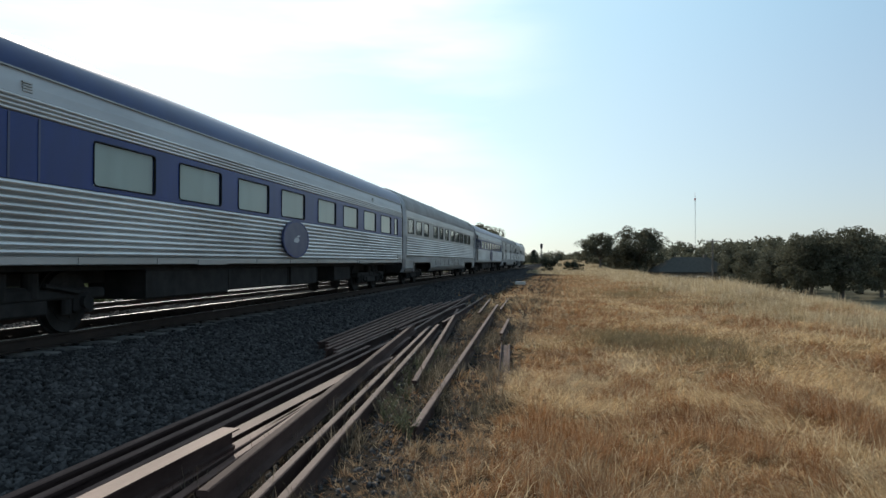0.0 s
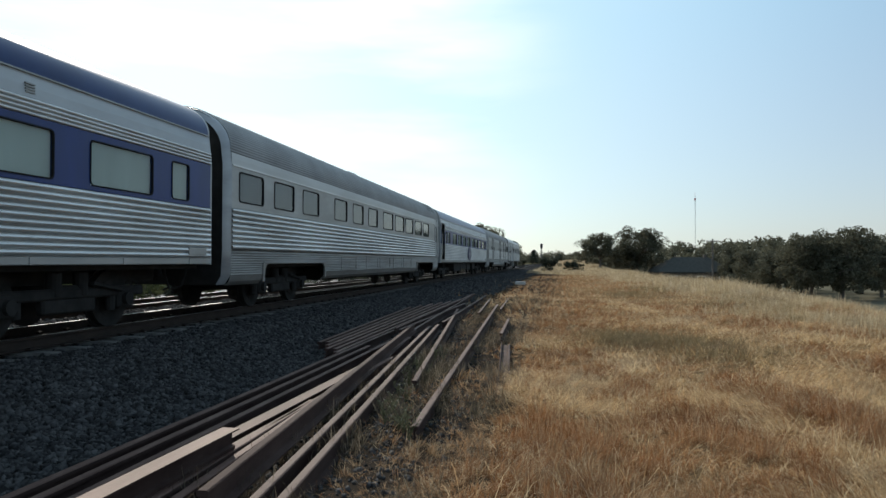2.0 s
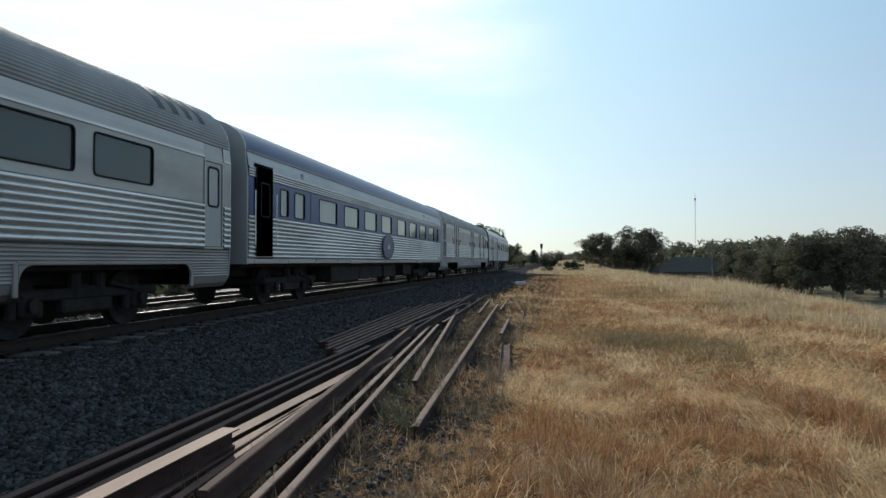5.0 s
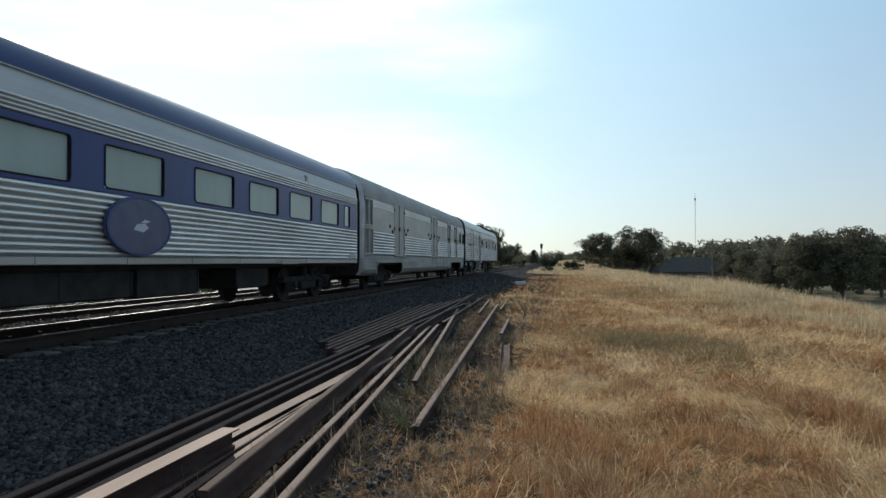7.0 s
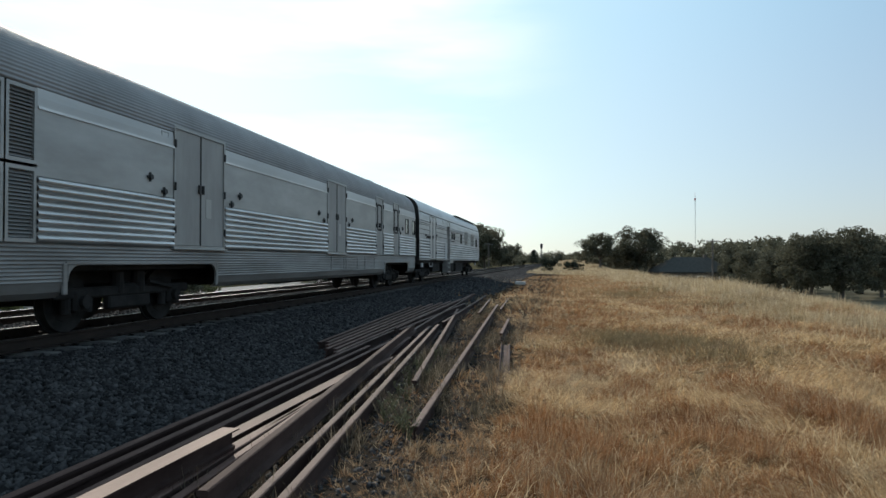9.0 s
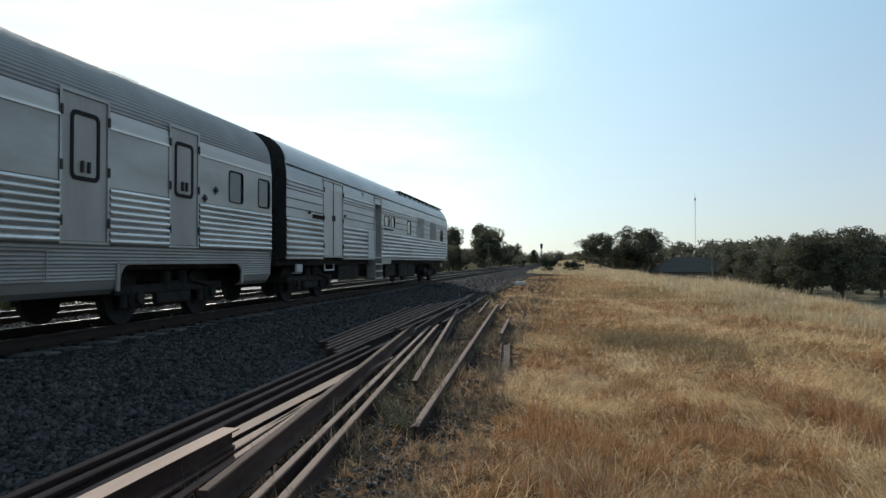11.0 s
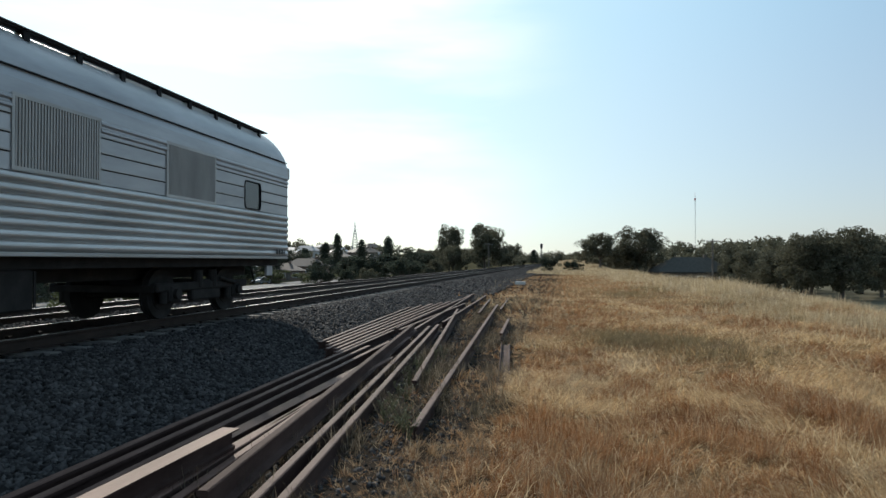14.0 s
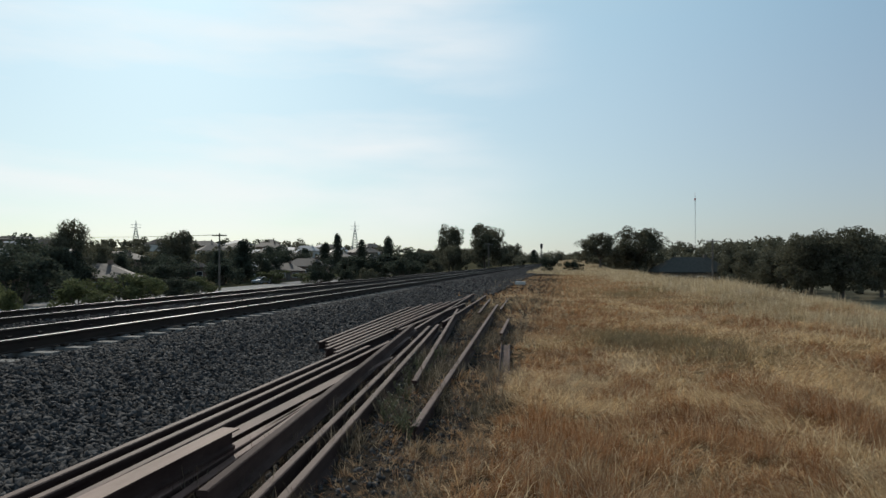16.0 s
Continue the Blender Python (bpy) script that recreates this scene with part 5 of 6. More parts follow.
def flowering_weeds(count):
    """Straggling plants beside the long rails: stems, leaves and flower heads."""
    rg_ = random.Random(41)
    root = group_empty("flowering_weeds")
    tagged(root, "straggling green weeds with small pale flowers", "weeds", kind="stuff")
    stems, leaves, heads = bmesh.new(), bmesh.new(), bmesh.new()
    for j in range(count):
        y = rg_.uniform(4.6, 11.5)
        x, h = -1.72 - 0.098 * (y - 4.2) + rg_.uniform(0.14, 0.55), rg_.uniform(0.18, 0.42)
        o = Vector((x, y, hz(x, y) - 0.01))
        for i in range(7):
            a, r = i * 2.4 + rg_.uniform(-0.3, 0.3), rg_.uniform(0.04, 0.16)
            tip = o + Vector((r * math.cos(a), r * math.sin(a), h * rg_.uniform(0.55, 1.0)))
            mid = o.lerp(tip, 0.35) + Vector((0, 0, 0.2 * (tip.z - o.z)))
            rod(stems, o, mid, 0.004, 5, 0.003)
            rod(stems, mid, tip, 0.003, 5, 0.0015)
            for k in range(9):
                p = mid.lerp(tip, rg_.uniform(-0.6, 0.9))
                b, l_ = rg_.uniform(0, 6.283), rg_.uniform(0.02, 0.05)
                d = Vector((math.cos(b), math.sin(b), rg_.uniform(-0.2, 0.5))) * l_
                w = Vector((-d.y, d.x, 0)) * 0.28
                leaves.faces.new([leaves.verts.new(q) for q in (p, p + d * 0.5 + w, p + d, p + d * 0.5 - w)])
            if rg_.random() < 0.5:
                blob(heads, tip, 0.008, rg_, (1, 1, 0.7), 0.2, 1)
    part("stems", stems, green_stem, root)
    part("leaves", leaves, leaf_bright, root)
    part("flowers", heads, petal, root, "small pale flower heads")


flowering_weeds(14)
weed = mesh_np("weeds", weeds(18000), GF, green_mat)
tagged(weed, "straggling grey-green weeds among the stored rails", "weeds", kind="stuff")
def olive(n):
    """Grey-green stand across the middle of the field, and smaller ones by the crest."""
    t = R.uniform(0, 1, n)
    x, y = 0.9 + 2.4 * t + R.normal(0, 0.45, n), 15.6 - 2.2 * t + R.normal(0, 0.9, n)
    far_ = R.uniform(0, 1, n) < 0.45
    j = R.integers(0, 5, n)
    x = np.where(far_, np.array((3.4, 5.0, 6.6, 7.6, 8.2))[j] + R.normal(0, 0.8, n), x)
    y = np.where(far_, np.array((34.0, 40.0, 27.0, 21.0, 30.0))[j] + R.normal(0, 1.5, n), y)
    keep = R.uniform(0, 1, n) < 0.25 + 0.9 * patch(x, y, 2.3, 1.7)
    x, y, w = x[keep], y[keep], np.where(far_, 0.006, 0.0035)[keep]
    return blades(x, y, R.uniform(0.10, 0.30, len(x)), w, 0.65)


green = mesh_np("green_grass", olive(34000), GF, olive_mat)
tagged(green, "greener patch of grass in the dry field", "grass", kind="stuff")


# ---- street beyond the tracks ----
def ribbon(name, pts, width, mat, lift, label, kind_word):
    vs, fs = [], []
    for x, y in pts:
        for k in range(5):
            xx = x + width * (k / 4 - 0.5)
            vs.append((xx, y, hz(xx, y) + lift))
    for i in range(len(pts) - 1):
        for k in range(4):
            a = i * 5 + k
            fs.append((a, a + 1, a + 6, a + 5))
    return tagged(raw(name, vs, fs, mat), label, kind_word, kind="structure")


ribbon("road", [(-52 - 0.08 * k, 20 + 4 * k) for k in range(60)], 9.0, asphalt, 0.10, "pale sunlit suburban street", "road")
ribbon("path", [(-36 - 0.1 * k, 34 + 2 * k) for k in range(14)], 5.0, material("pale_gravel", (0.20, 0.18, 0.15), 0.95, 0, (0.16, 0.145, 0.12), 2, 5), 0.10, "pale gravel verge beside the street", "path")


# ---- trees ----
def leaf_cloud(centres, radii, per, size, flat=1.0):
    n = len(centres) * per
    c = np.repeat(centres, per, 0)
    r = np.repeat(radii, per, 0)
    d = R.normal(size=(n, 3))
    d /= np.linalg.norm(d, axis=1)[:, None]
    p = c + d * r[:, None] * (R.uniform(0.25, 1, n) ** 0.45)[:, None] * np.array((1, 1, flat))
    u = R.normal(size=(n, 3)); u /= np.linalg.norm(u, axis=1)[:, None]
    v = np.cross(u, R.normal(size=(n, 3))); v /= np.linalg.norm(v, axis=1)[:, None]
    s_ = size * R.uniform(0.5, 1.3, (n, 1))
    return np.stack([p - u * s_, p + v * s_ * 0.5, p + u * s_, p - v * s_ * 0.5], 1)


def tree_meshes(kind, seed):
    """Unit tree: one metre high with a crown about one metre across."""
    rg = random.Random(seed)
    bm = bmesh.new()
    cs, rs = [], []
    if kind == "gum":
        base, fork = Vector((0, 0, -0.03)), Vector((rg.uniform(-.03, .03), rg.uniform(-.03, .03), 0.22))
        rod(bm, base, fork, 0.030, 8, 0.022)
        for i in range(13):
            a = i * 2.4 + rg.uniform(-.4, .4)
            r = rg.uniform(0.10, 0.38)
            tip = Vector((math.cos(a) * r, math.sin(a) * r, rg.uniform(0.14, 0.58) + 0.30 * (1 - (r / 0.4) ** 2)))
            mid = fork.lerp(tip, 0.5) + Vector((0, 0, 0.05))
            rod(bm, fork, mid, 0.016, 6, 0.011)
            rod(bm, mid, tip, 0.011, 5, 0.005)
            for k in range(6):
                q = tip + Vector((rg.gauss(0, 0.075), rg.gauss(0, 0.075), rg.gauss(-0.02, 0.075)))
                cs.append(q); rs.append(rg.uniform(0.06, 0.115))
                rod(bm, mid.lerp(tip, 0.6), q, 0.005, 4, 0.002)
        for i in range(36):
            d = Vector((rg.gauss(0, 1), rg.gauss(0, 1), rg.gauss(0, 1))).normalized()
            k = rg.uniform(0.65, 1.0)
            cs.append(Vector((0.34 * d.x * k, 0.34 * d.y * k, 0.60 + 0.30 * d.z * k))); rs.append(rg.uniform(0.07, 0.12))
        for i in range(26):
            a, r = rg.uniform(0, 6.283), rg.uniform(0.26, 0.44)
            cs.append(Vector((r * math.cos(a), r * math.sin(a), rg.uniform(0.14, 0.42)))); rs.append(rg.uniform(0.05, 0.10))
        per, size = 130, 0.0165
    elif kind == "conifer":
        rod(bm, (0, 0, -0.03), (0, 0, 0.9), 0.030, 8, 0.006)
        for i in range(46):
            z = 0.10 + 0.88 * (i / 46)
            r = (0.46 * (1 - z) ** 0.75 + 0.04) * rg.uniform(0.5, 1.0)
            a = i * 2.4
            q = Vector((math.cos(a) * r, math.sin(a) * r, z - 0.02))
            rod(bm, (0, 0, z), q, 0.006, 4, 0.002)
            cs.append(q * 1.0); rs.append(rg.uniform(0.06, 0.11))
            cs.append(Vector((q.x * 0.5, q.y * 0.5, z))); rs.append(rg.uniform(0.06, 0.10))
        per, size = 60, 0.026
    else:
        for i in range(9):
            a = i * 2.4
            r = rg.uniform(0.1, 0.4)
            tip = Vector((math.cos(a) * r, math.sin(a) * r, rg.uniform(0.3, 0.8)))
            rod(bm, (rg.uniform(-.03, .03), rg.uniform(-.03, .03), -0.03), tip, 0.018, 5, 0.006)
            for k in range(5):
                q = tip + Vector((rg.gauss(0, 0.10), rg.gauss(0, 0.10), rg.gauss(-0.04, 0.11)))
                q.z = max(0.06, q.z)
                cs.append(q); rs.append(rg.uniform(0.08, 0.15))
        per, size = 100, 0.030
    wood = bpy.data.meshes.new("trunk")
    bm.to_mesh(wood); bm.free()
    wood.materials.append(bark)
    V = leaf_cloud(np.array([tuple(c) for c in cs]), np.array(rs), per, size)
    return wood, V


PROTO = {}
LEAVES = {"gum": leaf_gum, "conifer": leaf_dark, "shrub": leaf_bright, "dark_shrub": leaf_dark}


def plant(kind, x, y, h, w, k, label, category="tree"):
    shape = "shrub" if kind == "dark_shrub" else kind
    key = (kind, k % 3)
    if key not in PROTO:
        wood, V = tree_meshes(shape, 5 + 7 * (k % 3))
        cr = quads("crown", V, LEAVES[kind])
        PROTO[key] = (wood, cr.data)
        bpy.data.objects.remove(cr)
    wood, crown = PROTO[key]
    root = group_empty({"gum": "gum_tree", "conifer": "conifer", "shrub": "shrub", "dark_shrub": "shrub"}[kind], pose(x, y, hz(x, y) - 0.02, 0, 0, (k * 67) % 360))
    tagged(root, label, category, "trees" if category == "tree" else "shrubs")
    for nm, me in (("trunk", wood), ("crown", crown)):
        o = new(nm, me)
        o.parent = root
        o.scale = (w, w, h)
    return root


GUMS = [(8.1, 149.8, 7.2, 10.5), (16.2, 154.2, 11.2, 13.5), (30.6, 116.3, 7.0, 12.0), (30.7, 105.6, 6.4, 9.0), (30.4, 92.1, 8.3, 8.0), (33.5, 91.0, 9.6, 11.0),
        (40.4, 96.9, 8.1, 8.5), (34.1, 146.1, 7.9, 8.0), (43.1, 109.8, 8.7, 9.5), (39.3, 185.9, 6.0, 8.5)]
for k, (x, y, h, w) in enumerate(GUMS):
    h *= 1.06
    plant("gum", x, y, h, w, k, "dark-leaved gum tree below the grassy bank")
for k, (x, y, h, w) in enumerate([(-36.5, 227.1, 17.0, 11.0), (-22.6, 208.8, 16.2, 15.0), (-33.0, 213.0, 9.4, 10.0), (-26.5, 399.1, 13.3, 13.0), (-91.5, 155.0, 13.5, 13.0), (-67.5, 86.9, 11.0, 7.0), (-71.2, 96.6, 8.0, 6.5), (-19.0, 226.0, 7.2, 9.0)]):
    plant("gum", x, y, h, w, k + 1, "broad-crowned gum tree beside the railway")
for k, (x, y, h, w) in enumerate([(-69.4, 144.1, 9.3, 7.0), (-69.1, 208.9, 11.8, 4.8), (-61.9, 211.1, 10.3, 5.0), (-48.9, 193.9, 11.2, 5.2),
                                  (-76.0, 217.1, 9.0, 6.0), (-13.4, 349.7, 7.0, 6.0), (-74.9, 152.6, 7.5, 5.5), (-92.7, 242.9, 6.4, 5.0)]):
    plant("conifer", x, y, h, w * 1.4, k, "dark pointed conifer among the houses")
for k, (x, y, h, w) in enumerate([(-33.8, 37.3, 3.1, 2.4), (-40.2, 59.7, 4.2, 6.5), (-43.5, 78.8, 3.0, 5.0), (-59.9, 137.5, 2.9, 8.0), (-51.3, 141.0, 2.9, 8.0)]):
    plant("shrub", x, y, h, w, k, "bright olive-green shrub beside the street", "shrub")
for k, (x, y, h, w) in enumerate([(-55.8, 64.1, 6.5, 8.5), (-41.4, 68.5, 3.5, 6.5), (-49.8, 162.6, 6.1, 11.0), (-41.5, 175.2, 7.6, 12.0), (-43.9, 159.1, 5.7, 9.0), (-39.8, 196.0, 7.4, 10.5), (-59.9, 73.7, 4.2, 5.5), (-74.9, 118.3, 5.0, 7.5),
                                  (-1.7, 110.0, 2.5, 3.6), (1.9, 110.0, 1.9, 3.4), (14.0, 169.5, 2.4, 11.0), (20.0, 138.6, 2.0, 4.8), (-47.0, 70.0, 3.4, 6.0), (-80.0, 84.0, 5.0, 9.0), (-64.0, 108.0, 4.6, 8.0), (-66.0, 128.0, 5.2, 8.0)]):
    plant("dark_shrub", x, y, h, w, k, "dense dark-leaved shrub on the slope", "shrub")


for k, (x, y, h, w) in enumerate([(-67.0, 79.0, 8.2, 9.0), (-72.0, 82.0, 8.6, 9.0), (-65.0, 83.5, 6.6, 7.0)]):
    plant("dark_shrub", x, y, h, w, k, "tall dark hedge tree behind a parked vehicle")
plant("shrub", -40.3, 53.0, 3.4, 5.0, 2, "olive-green shrub beside the street", "shrub")


rg = random.Random(8)
for k in range(70):
    a, d = rg.uniform(-0.80, -0.17), rg.uniform(105, 260)
    x, y = d * math.sin(a), d * math.cos(a)
    if -57 - 0.08 * (y - 20) / 4 - 5 < x < -47 - 0.08 * (y - 20) / 4 + 5 or x > -30:
        continue
    h = rg.uniform(3.0, 7.0) * (0.8 + d / 600)
    plant(rg.choice(["dark_shrub", "gum", "dark_shrub", "conifer"]), x, y, h, h * rg.uniform(0.9, 1.4), k, "dark garden tree among the houses")
for k in range(16):
    x, y = rg.uniform(24, 66), rg.uniform(100, 160)
    if x / y < 0.27 or x / y > 0.50:
        continue
    h = rg.uniform(4.0, 6.8)
    plant("gum", x, y, h, h * rg.uniform(1.0, 1.35), k, "dark-leaved gum tree below the grassy bank")


def far_woods(n):
    cs, rs = [], []
    rg = random.Random(21)
    while len(cs) < n:
        a, d = rg.uniform(-0.95, 0.75), rg.uniform(260, 640)
        x, y = d * math.sin(a), d * math.cos(a)
        if abs(x + 8) < 0.012 * d + 5 or (x < 0 and rg.random() < 0.35):
            continue
        h = rg.uniform(3.5, 8.5) * (0.75 if x < 0 else 1.0)
        z = hz(x, y)
        for k in range(5):
            cs.append((x + rg.gauss(0, h * 0.25), y + rg.gauss(0, h * 0.25), z + h * rg.uniform(0.3, 0.85)))
            rs.append(h * rg.uniform(0.22, 0.38))
    for i in range(34):
        x, y, h = rg.uniform(-2.5, 17), rg.uniform(262, 300), rg.uniform(3.6, 5.2)
        for k in range(5):
            cs.append((x + rg.gauss(0, h * 0.3), y + rg.gauss(0, h * 0.25), hz(x, y) + h * rg.uniform(0.1, 0.75)))
            rs.append(h * rg.uniform(0.2, 0.32))
    for i in range(90):
        x, y, h = rg.uniform(-110, 90), rg.uniform(735, 800), rg.uniform(8, 13)
        for k in range(5):
            cs.append((x + rg.gauss(0, h * 0.4), y + rg.gauss(0, h * 0.25), hz(x, y) + h * rg.uniform(0.2, 0.85)))
            rs.append(h * rg.uniform(0.22, 0.38))
    return quads("far_woods", leaf_cloud(np.array(cs), np.array(rs), 26, 0.8), leaf_gum)


tagged(far_woods(3600), "hazy dark woods along the distant ridge", "woods", kind="stuff")


# ---- houses ----
def house(x, y, turn, w, d, h, pitch, roof_mat, wall_mat, label):
    root = group_empty("house", pose(x, y, hz(x, y) - 0.3, 0, 0, turn))
    tagged(root, label, "house", "houses on the hill")
    part("wall", box(bmesh.new(), -w / 2, w / 2, -d / 2, d / 2, 0, h, 0.02), wall_mat, root)
    bm = bmesh.new()
    o, r = 0.5, w / 2 - d / 2 * 0.9
    a = [bm.verts.new(v) for v in ((-w / 2 - o, -d / 2 - o, h), (w / 2 + o, -d / 2 - o, h), (w / 2 + o, d / 2 + o, h), (-w / 2 - o, d / 2 + o, h))]
    lo = [bm.verts.new((v.co.x, v.co.y, h - 0.15)) for v in a]
    t = [bm.verts.new((-max(r, 0.3), 0, h + pitch)), bm.verts.new((max(r, 0.3), 0, h + pitch))]
    for f in ((a[0], a[1], t[1], t[0]), (a[1], a[2], t[1]), (a[2], a[3], t[0], t[1]), (a[3], a[0], t[0])):
        bm.faces.new(f)
    for i in range(4):
        bm.faces.new((lo[i], lo[(i + 1) % 4], a[(i + 1) % 4], a[i]))
    bm.faces.new(list(reversed(lo)))
    rf = part("roof", bm, roof_mat, root)
    part("chimney", box(bmesh.new(), w * 0.18, w * 0.18 + 0.6, -0.3, 0.3, h + pitch * 0.4, h + pitch + 0.5), wall_mat, rf)
    for sx in (-0.32, 0.05, 0.34):
        for yy in (-d / 2 - 0.02,):
            win_ = part("window", box(bmesh.new(), sx * w - 0.8, sx * w + 0.8, yy - 0.04, yy + 0.02, 0.95, min(h - 0.3, 2.1)), white_paint, root)
            part("pane", box(bmesh.new(), sx * w - 0.7, sx * w + 0.7, yy - 0.06, yy - 0.042, 1.03, min(h - 0.4, 2.02)), dark_glass, win_)
    part("door", box(bmesh.new(), w * 0.18 - 0.45, w * 0.18 + 0.45, -d / 2 - 0.05, -d / 2 + 0.02, 0.3, 2.3), timber, root)
    return root


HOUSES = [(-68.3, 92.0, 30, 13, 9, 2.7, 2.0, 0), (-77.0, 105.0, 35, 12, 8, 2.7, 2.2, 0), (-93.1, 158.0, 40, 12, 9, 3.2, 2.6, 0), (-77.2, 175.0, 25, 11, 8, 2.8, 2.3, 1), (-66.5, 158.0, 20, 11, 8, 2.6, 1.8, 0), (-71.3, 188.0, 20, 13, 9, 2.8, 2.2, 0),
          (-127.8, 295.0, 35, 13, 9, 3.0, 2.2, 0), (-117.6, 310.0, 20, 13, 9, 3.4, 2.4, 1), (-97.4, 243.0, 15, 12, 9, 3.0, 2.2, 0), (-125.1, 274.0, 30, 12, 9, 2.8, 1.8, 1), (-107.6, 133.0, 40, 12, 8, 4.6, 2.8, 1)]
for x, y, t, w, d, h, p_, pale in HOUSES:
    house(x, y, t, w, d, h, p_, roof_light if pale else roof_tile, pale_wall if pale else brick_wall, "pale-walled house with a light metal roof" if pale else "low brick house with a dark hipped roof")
rg = random.Random(77)
for i in range(34):
    a, d = rg.uniform(-0.78, -0.2), rg.uniform(230, 470)
    pale = rg.random() < 0.25
    house(d * math.sin(a), d * math.cos(a), rg.uniform(0, 60), rg.uniform(10, 14), rg.uniform(8, 10), rg.uniform(2.8, 4.4), rg.uniform(1.7, 2.6), roof_light if pale else roof_tile, pale_wall if rg.random() < 0.35 else brick_wall, "suburban house on the distant slope")
# dark timber on the walls stands in for the shade under a verandah
house(26.3, 150.0, 8, 15, 9, 2.9, 3.0, grey_roofing, timber, "long low house with a grey roof behind the bank")


# ---- poles and masts ----
def power_pole(x, y, h):
    root = group_empty("power_pole", pose(x, y, hz(x, y) - 0.05, 0, 0, 20))
    tagged(root, "weathered timber power pole with a crossarm", "power pole", "power poles")
    part("pole", cyl(bmesh.new(), 0.17, h, (0, 0, h / 2), "z", 12, 0.12), timber, root)
    part("crossarm", box(bmesh.new(), -1.1, 1.1, -0.06, 0.06, h - 0.45, h - 0.3), timber, root)
    for xx in (-0.95, -0.4, 0.4, 0.95):
        part("insulator", cyl(bmesh.new(), 0.05, 0.16, (xx, 0, h - 0.22), "z", 8), white_paint, root)
    return root


power_pole(-53.1, 102.0, 9.2)
power_pole(-112.0, 90.0, 9.5)
power_pole(24.1, 117.6, 8.4)
power_pole(-19.5, 189.0, 7.4)


def wire(a, b, sag):
    cu = bpy.data.curves.new("power_line", "CURVE")
    cu.dimensions, cu.bevel_depth = "3D", 0.02
    sp = cu.splines.new("POLY")
    sp.points.add(16)
    for i in range(17):
        k = i / 16
        p = Vector(a).lerp(Vector(b), k)
        sp.points[i].co = (p.x, p.y, p.z - sag * 4 * k * (1 - k), 1)
    cu.materials.append(rubber)
    ob = new("power_line", cu)
    return tagged(ob, "thin black sagging power line between poles", "power line", "power lines")


ptop = hz(-53.1, 102.0) + 8.9
for dx in (-0.9, 0.9):
    wire((-53.1 + dx, 102, ptop), (-112 + dx, 90, hz(-112, 90) + 9.2), 0.6)
    wire((-112 + dx, 90, hz(-112, 90) + 9.2), (-150 + dx, 70, hz(-150, 70) + 14), 0.5)


def mast(x, y, h, label):
    root = group_empty("radio_mast", pose(x, y, hz(x, y) - 0.1))
    tagged(root, label, "mast", "masts")
    bm = bmesh.new()
    legs = [(0.22 * math.cos(a), 0.22 * math.sin(a)) for a in (0, 2.094, 4.189)]
    for lx, ly in legs:
        rod(bm, (lx, ly, 0), (lx * 0.7, ly * 0.7, h), 0.032, 6)
    for k in range(int(h / 1.2)):
        for i in range(3):
            rod(bm, (*legs[i], k * 1.2), (*legs[(i + 1) % 3], (k + 1) * 1.2), 0.02, 4)
    part("lattice", bm, galv, root)
    part("aerial", rod(rod(bmesh.new(), (0, 0, h - 0.2), (0, 0, h + 2), 0.06, 6), (0, 0, h - 2.4), (0, 0, h - 1.2), 0.45, 10), red_paint, root, "red aerial at the top")
    return root


mast(71.8, 393.5, 33.0, "tall thin radio mast above the trees")


def pylon(x, y, h):
    root = group_empty("pylon", pose(x, y, hz(x, y) - 0.1, 0, 0, 25))
    tagged(root, "distant steel lattice power pylon", "pylon", "pylons")
    bm = bmesh.new()
    for sx in (-1, 1):
        for sy in (-1, 1):
            rod(bm, (sx * 2.6, sy * 2.6, 0), (sx * 0.5, sy * 0.5, h * 0.72), 0.16, 5)
            rod(bm, (sx * 0.5, sy * 0.5, h * 0.72), (0, 0, h), 0.13, 5)
    for k in range(8):
        a, b = k / 8, (k + 1) / 8
        wa, wb = 2.6 - 2.1 * a, 2.6 - 2.1 * b
        for s0 in (-1, 1):
            rod(bm, (-wa, s0 * wa, a * h * .72), (wb, s0 * wb, b * h * .72), 0.09, 4)
            rod(bm, (wa, s0 * wa, a * h * .72), (-wb, s0 * wb, b * h * .72), 0.09, 4)
    part("tower", bm, galv, root)
    for z in (0.74, 0.84):
        part("crossarm", rod(bmesh.new(), (-3.2, 0, z * h), (3.2, 0, z * h), 0.13, 5), galv, root)
    return root


pylon(-145.2, 478.4, 22.0)
pylon(-276.2, 416.8, 18.0)


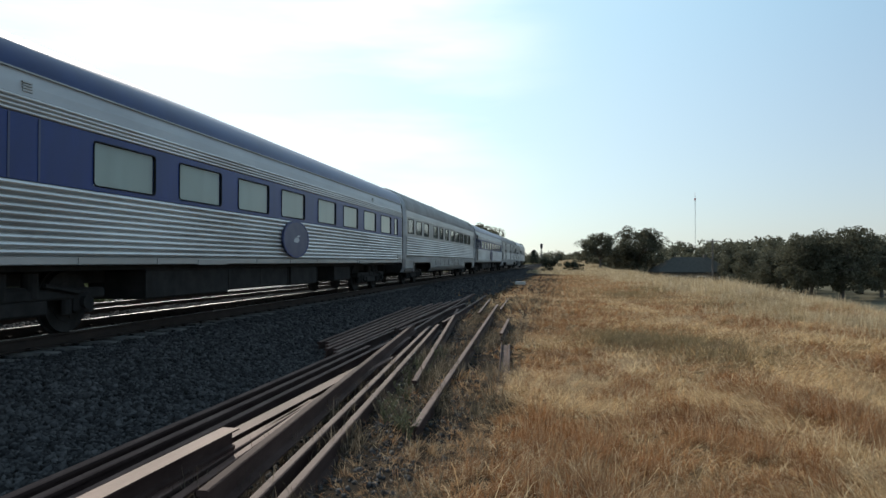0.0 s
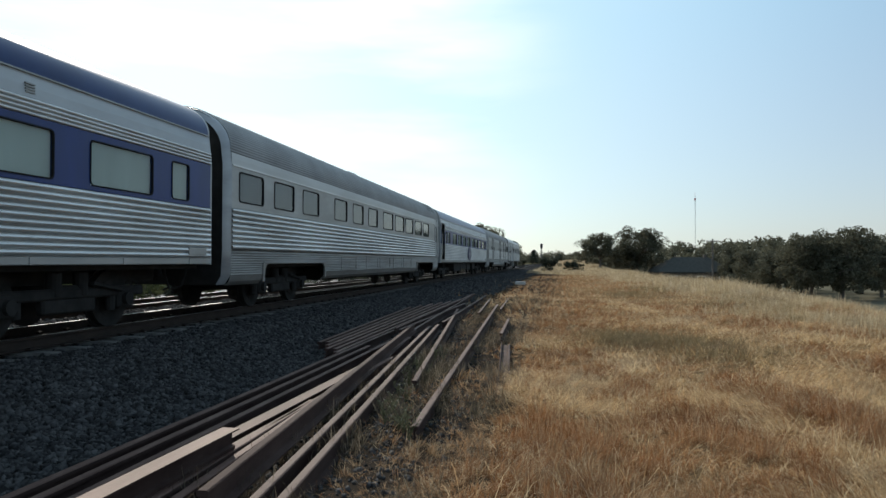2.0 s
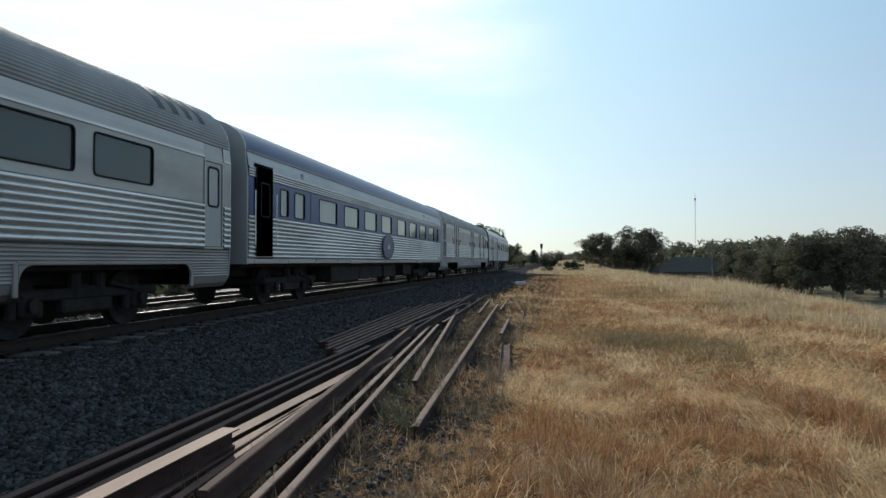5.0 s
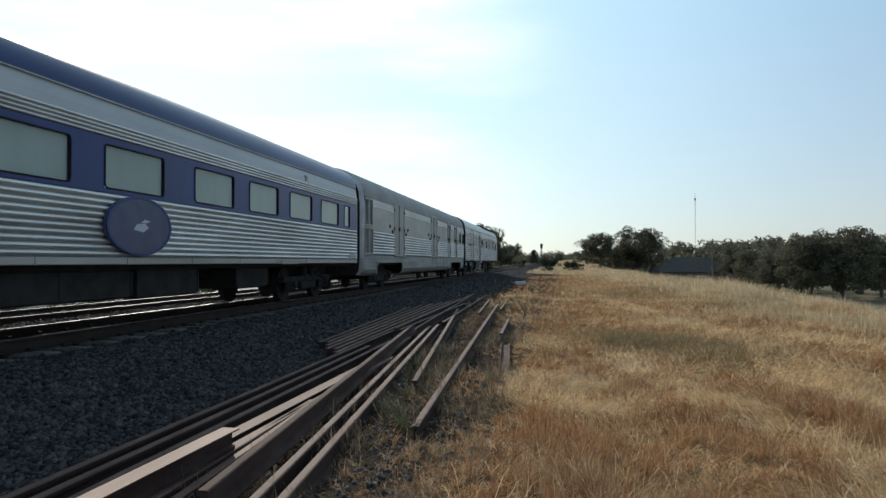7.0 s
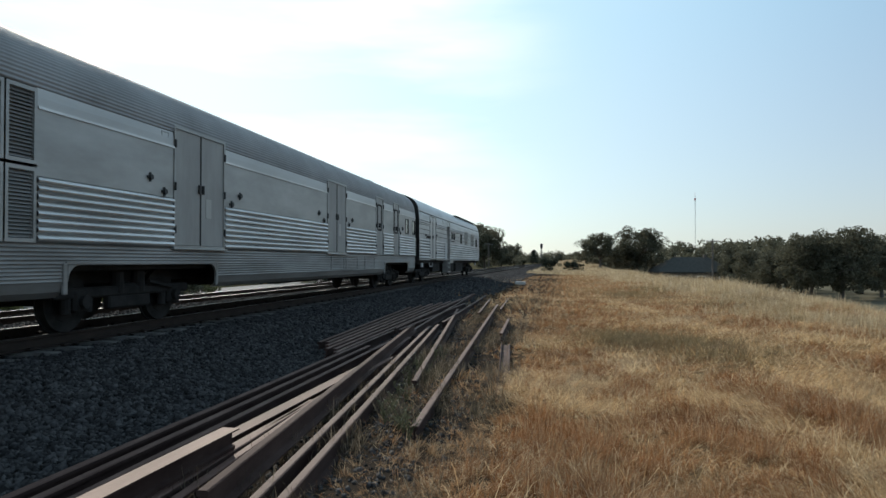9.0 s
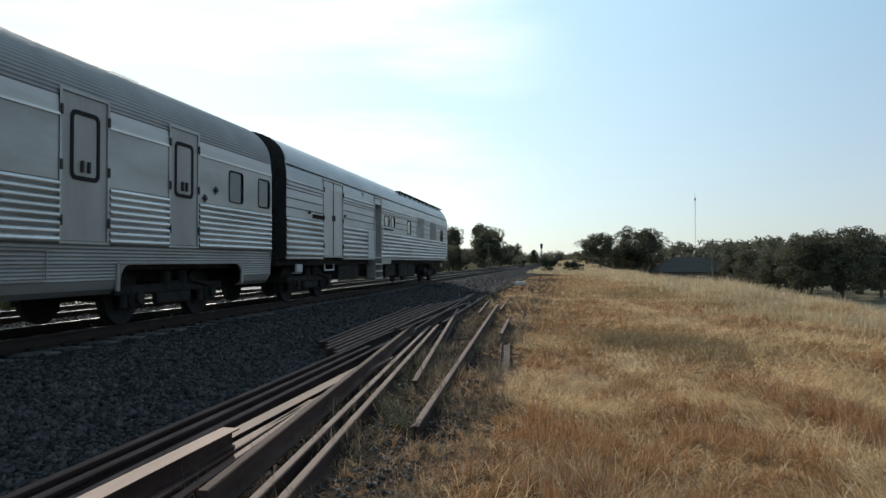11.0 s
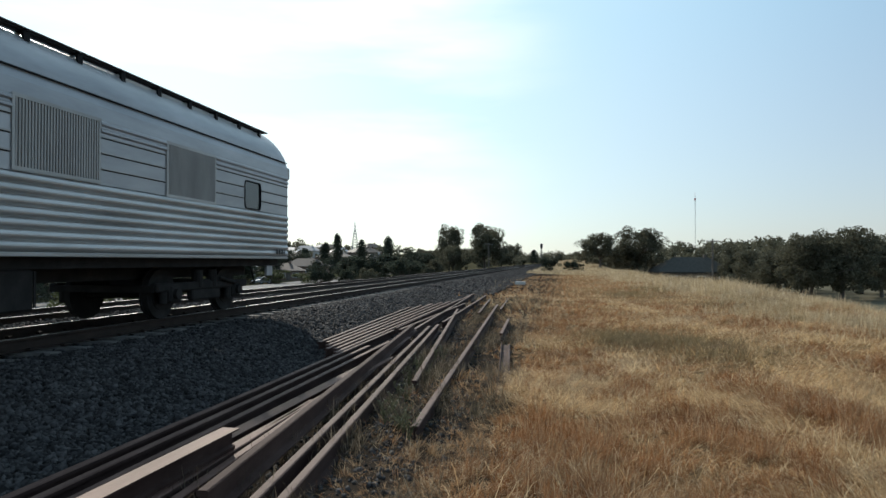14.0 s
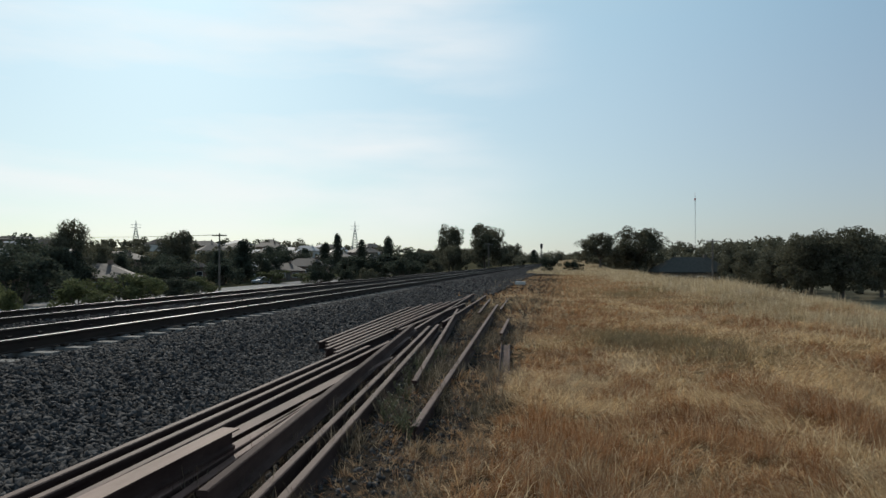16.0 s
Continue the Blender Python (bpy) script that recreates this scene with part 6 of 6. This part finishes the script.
def railway_signal(x, y, h):
    root = group_empty("railway_signal", pose(x, y, hz(x, y) - 0.02))
    tagged(root, "dark railway signal post seen from behind", "signal")
    part("post", cyl(bmesh.new(), 0.09, h, (0, 0, h / 2), "z", 12, 0.07), rail_side, root)
    head = part("signal_head", box(bmesh.new(), -0.34, 0.34, -0.09, 0.09, h - 1.25, h + 0.1, 0.06), black_paint, root)
    for z in (h - 0.95, h - 0.5):
        part("hood", cyl(bmesh.new(), 0.15, 0.3, (0, 0.22, z + 0.2), "y", 14), black_paint, head)
    bm = bmesh.new()
    for sx in (-0.2, 0.2):
        rod(bm, (sx, -0.25, 0), (sx, -0.2, h - 1.3), 0.025, 6)
    for k in range(int((h - 1.4) / 0.3)):
        rod(bm, (-0.2, -0.24, 0.3 + 0.3 * k), (0.2, -0.24, 0.3 + 0.3 * k), 0.015, 5)
    part("ladder", bm, galv, root)
    part("base", box(bmesh.new(), -0.4, 0.4, -0.5, 0.4, 0, 0.25, 0.02), concrete, root)
    return root


railway_signal(-5.5, 200.0, 6.4)


# ---- parked cars ----
def parked_car(x, y, turn, label):
    root = group_empty("parked_car", pose(x, y, hz(x, y) + 0.1, 0, 0, turn))
    tagged(root, label, "car", "parked cars")
    bm = strip([(-2.15, 0.30), (-2.2, 0.62), (-2.05, 0.82), (-1.15, 0.92), (0.9, 0.95), (2.0, 0.88), (2.2, 0.65), (2.15, 0.30)], -0.86, 0.86, caps=True)
    part("body", bm, car_paint, root)
    bm = strip([(-1.2, 0.92), (-0.55, 1.38), (0.75, 1.42), (1.5, 0.95)], -0.74, 0.74, caps=True)
    cab = part("cabin", bm, dark_glass, root, "dark-windowed cabin")
    part("roof", box(bmesh.new(), -0.58, 0.78, -0.72, 0.72, 1.38, 1.45, 0.02), car_paint, cab)
    for wx in (-1.35, 1.3):
        for wy in (-0.84, 0.84):
            t = part("wheel", cyl(bmesh.new(), 0.31, 0.2, (wx, wy, 0.31), "y", 18), rubber, root)
            part("rim", cyl(bmesh.new(), 0.19, 0.215, (wx, wy, 0.31), "y", 14), galv, t)
    for yy in (-0.6, 0.6):
        part("headlight", box(bmesh.new(), -2.21, -2.1, yy - 0.16, yy + 0.16, 0.62, 0.74, 0.02), white_paint, root)
    return root


parked_car(-60.5, 134.0, 78, "silver sedan parked on the street")
parked_car(-62.0, 75.0, 65, "dark-windowed silver car parked beside a shrub")


motions()
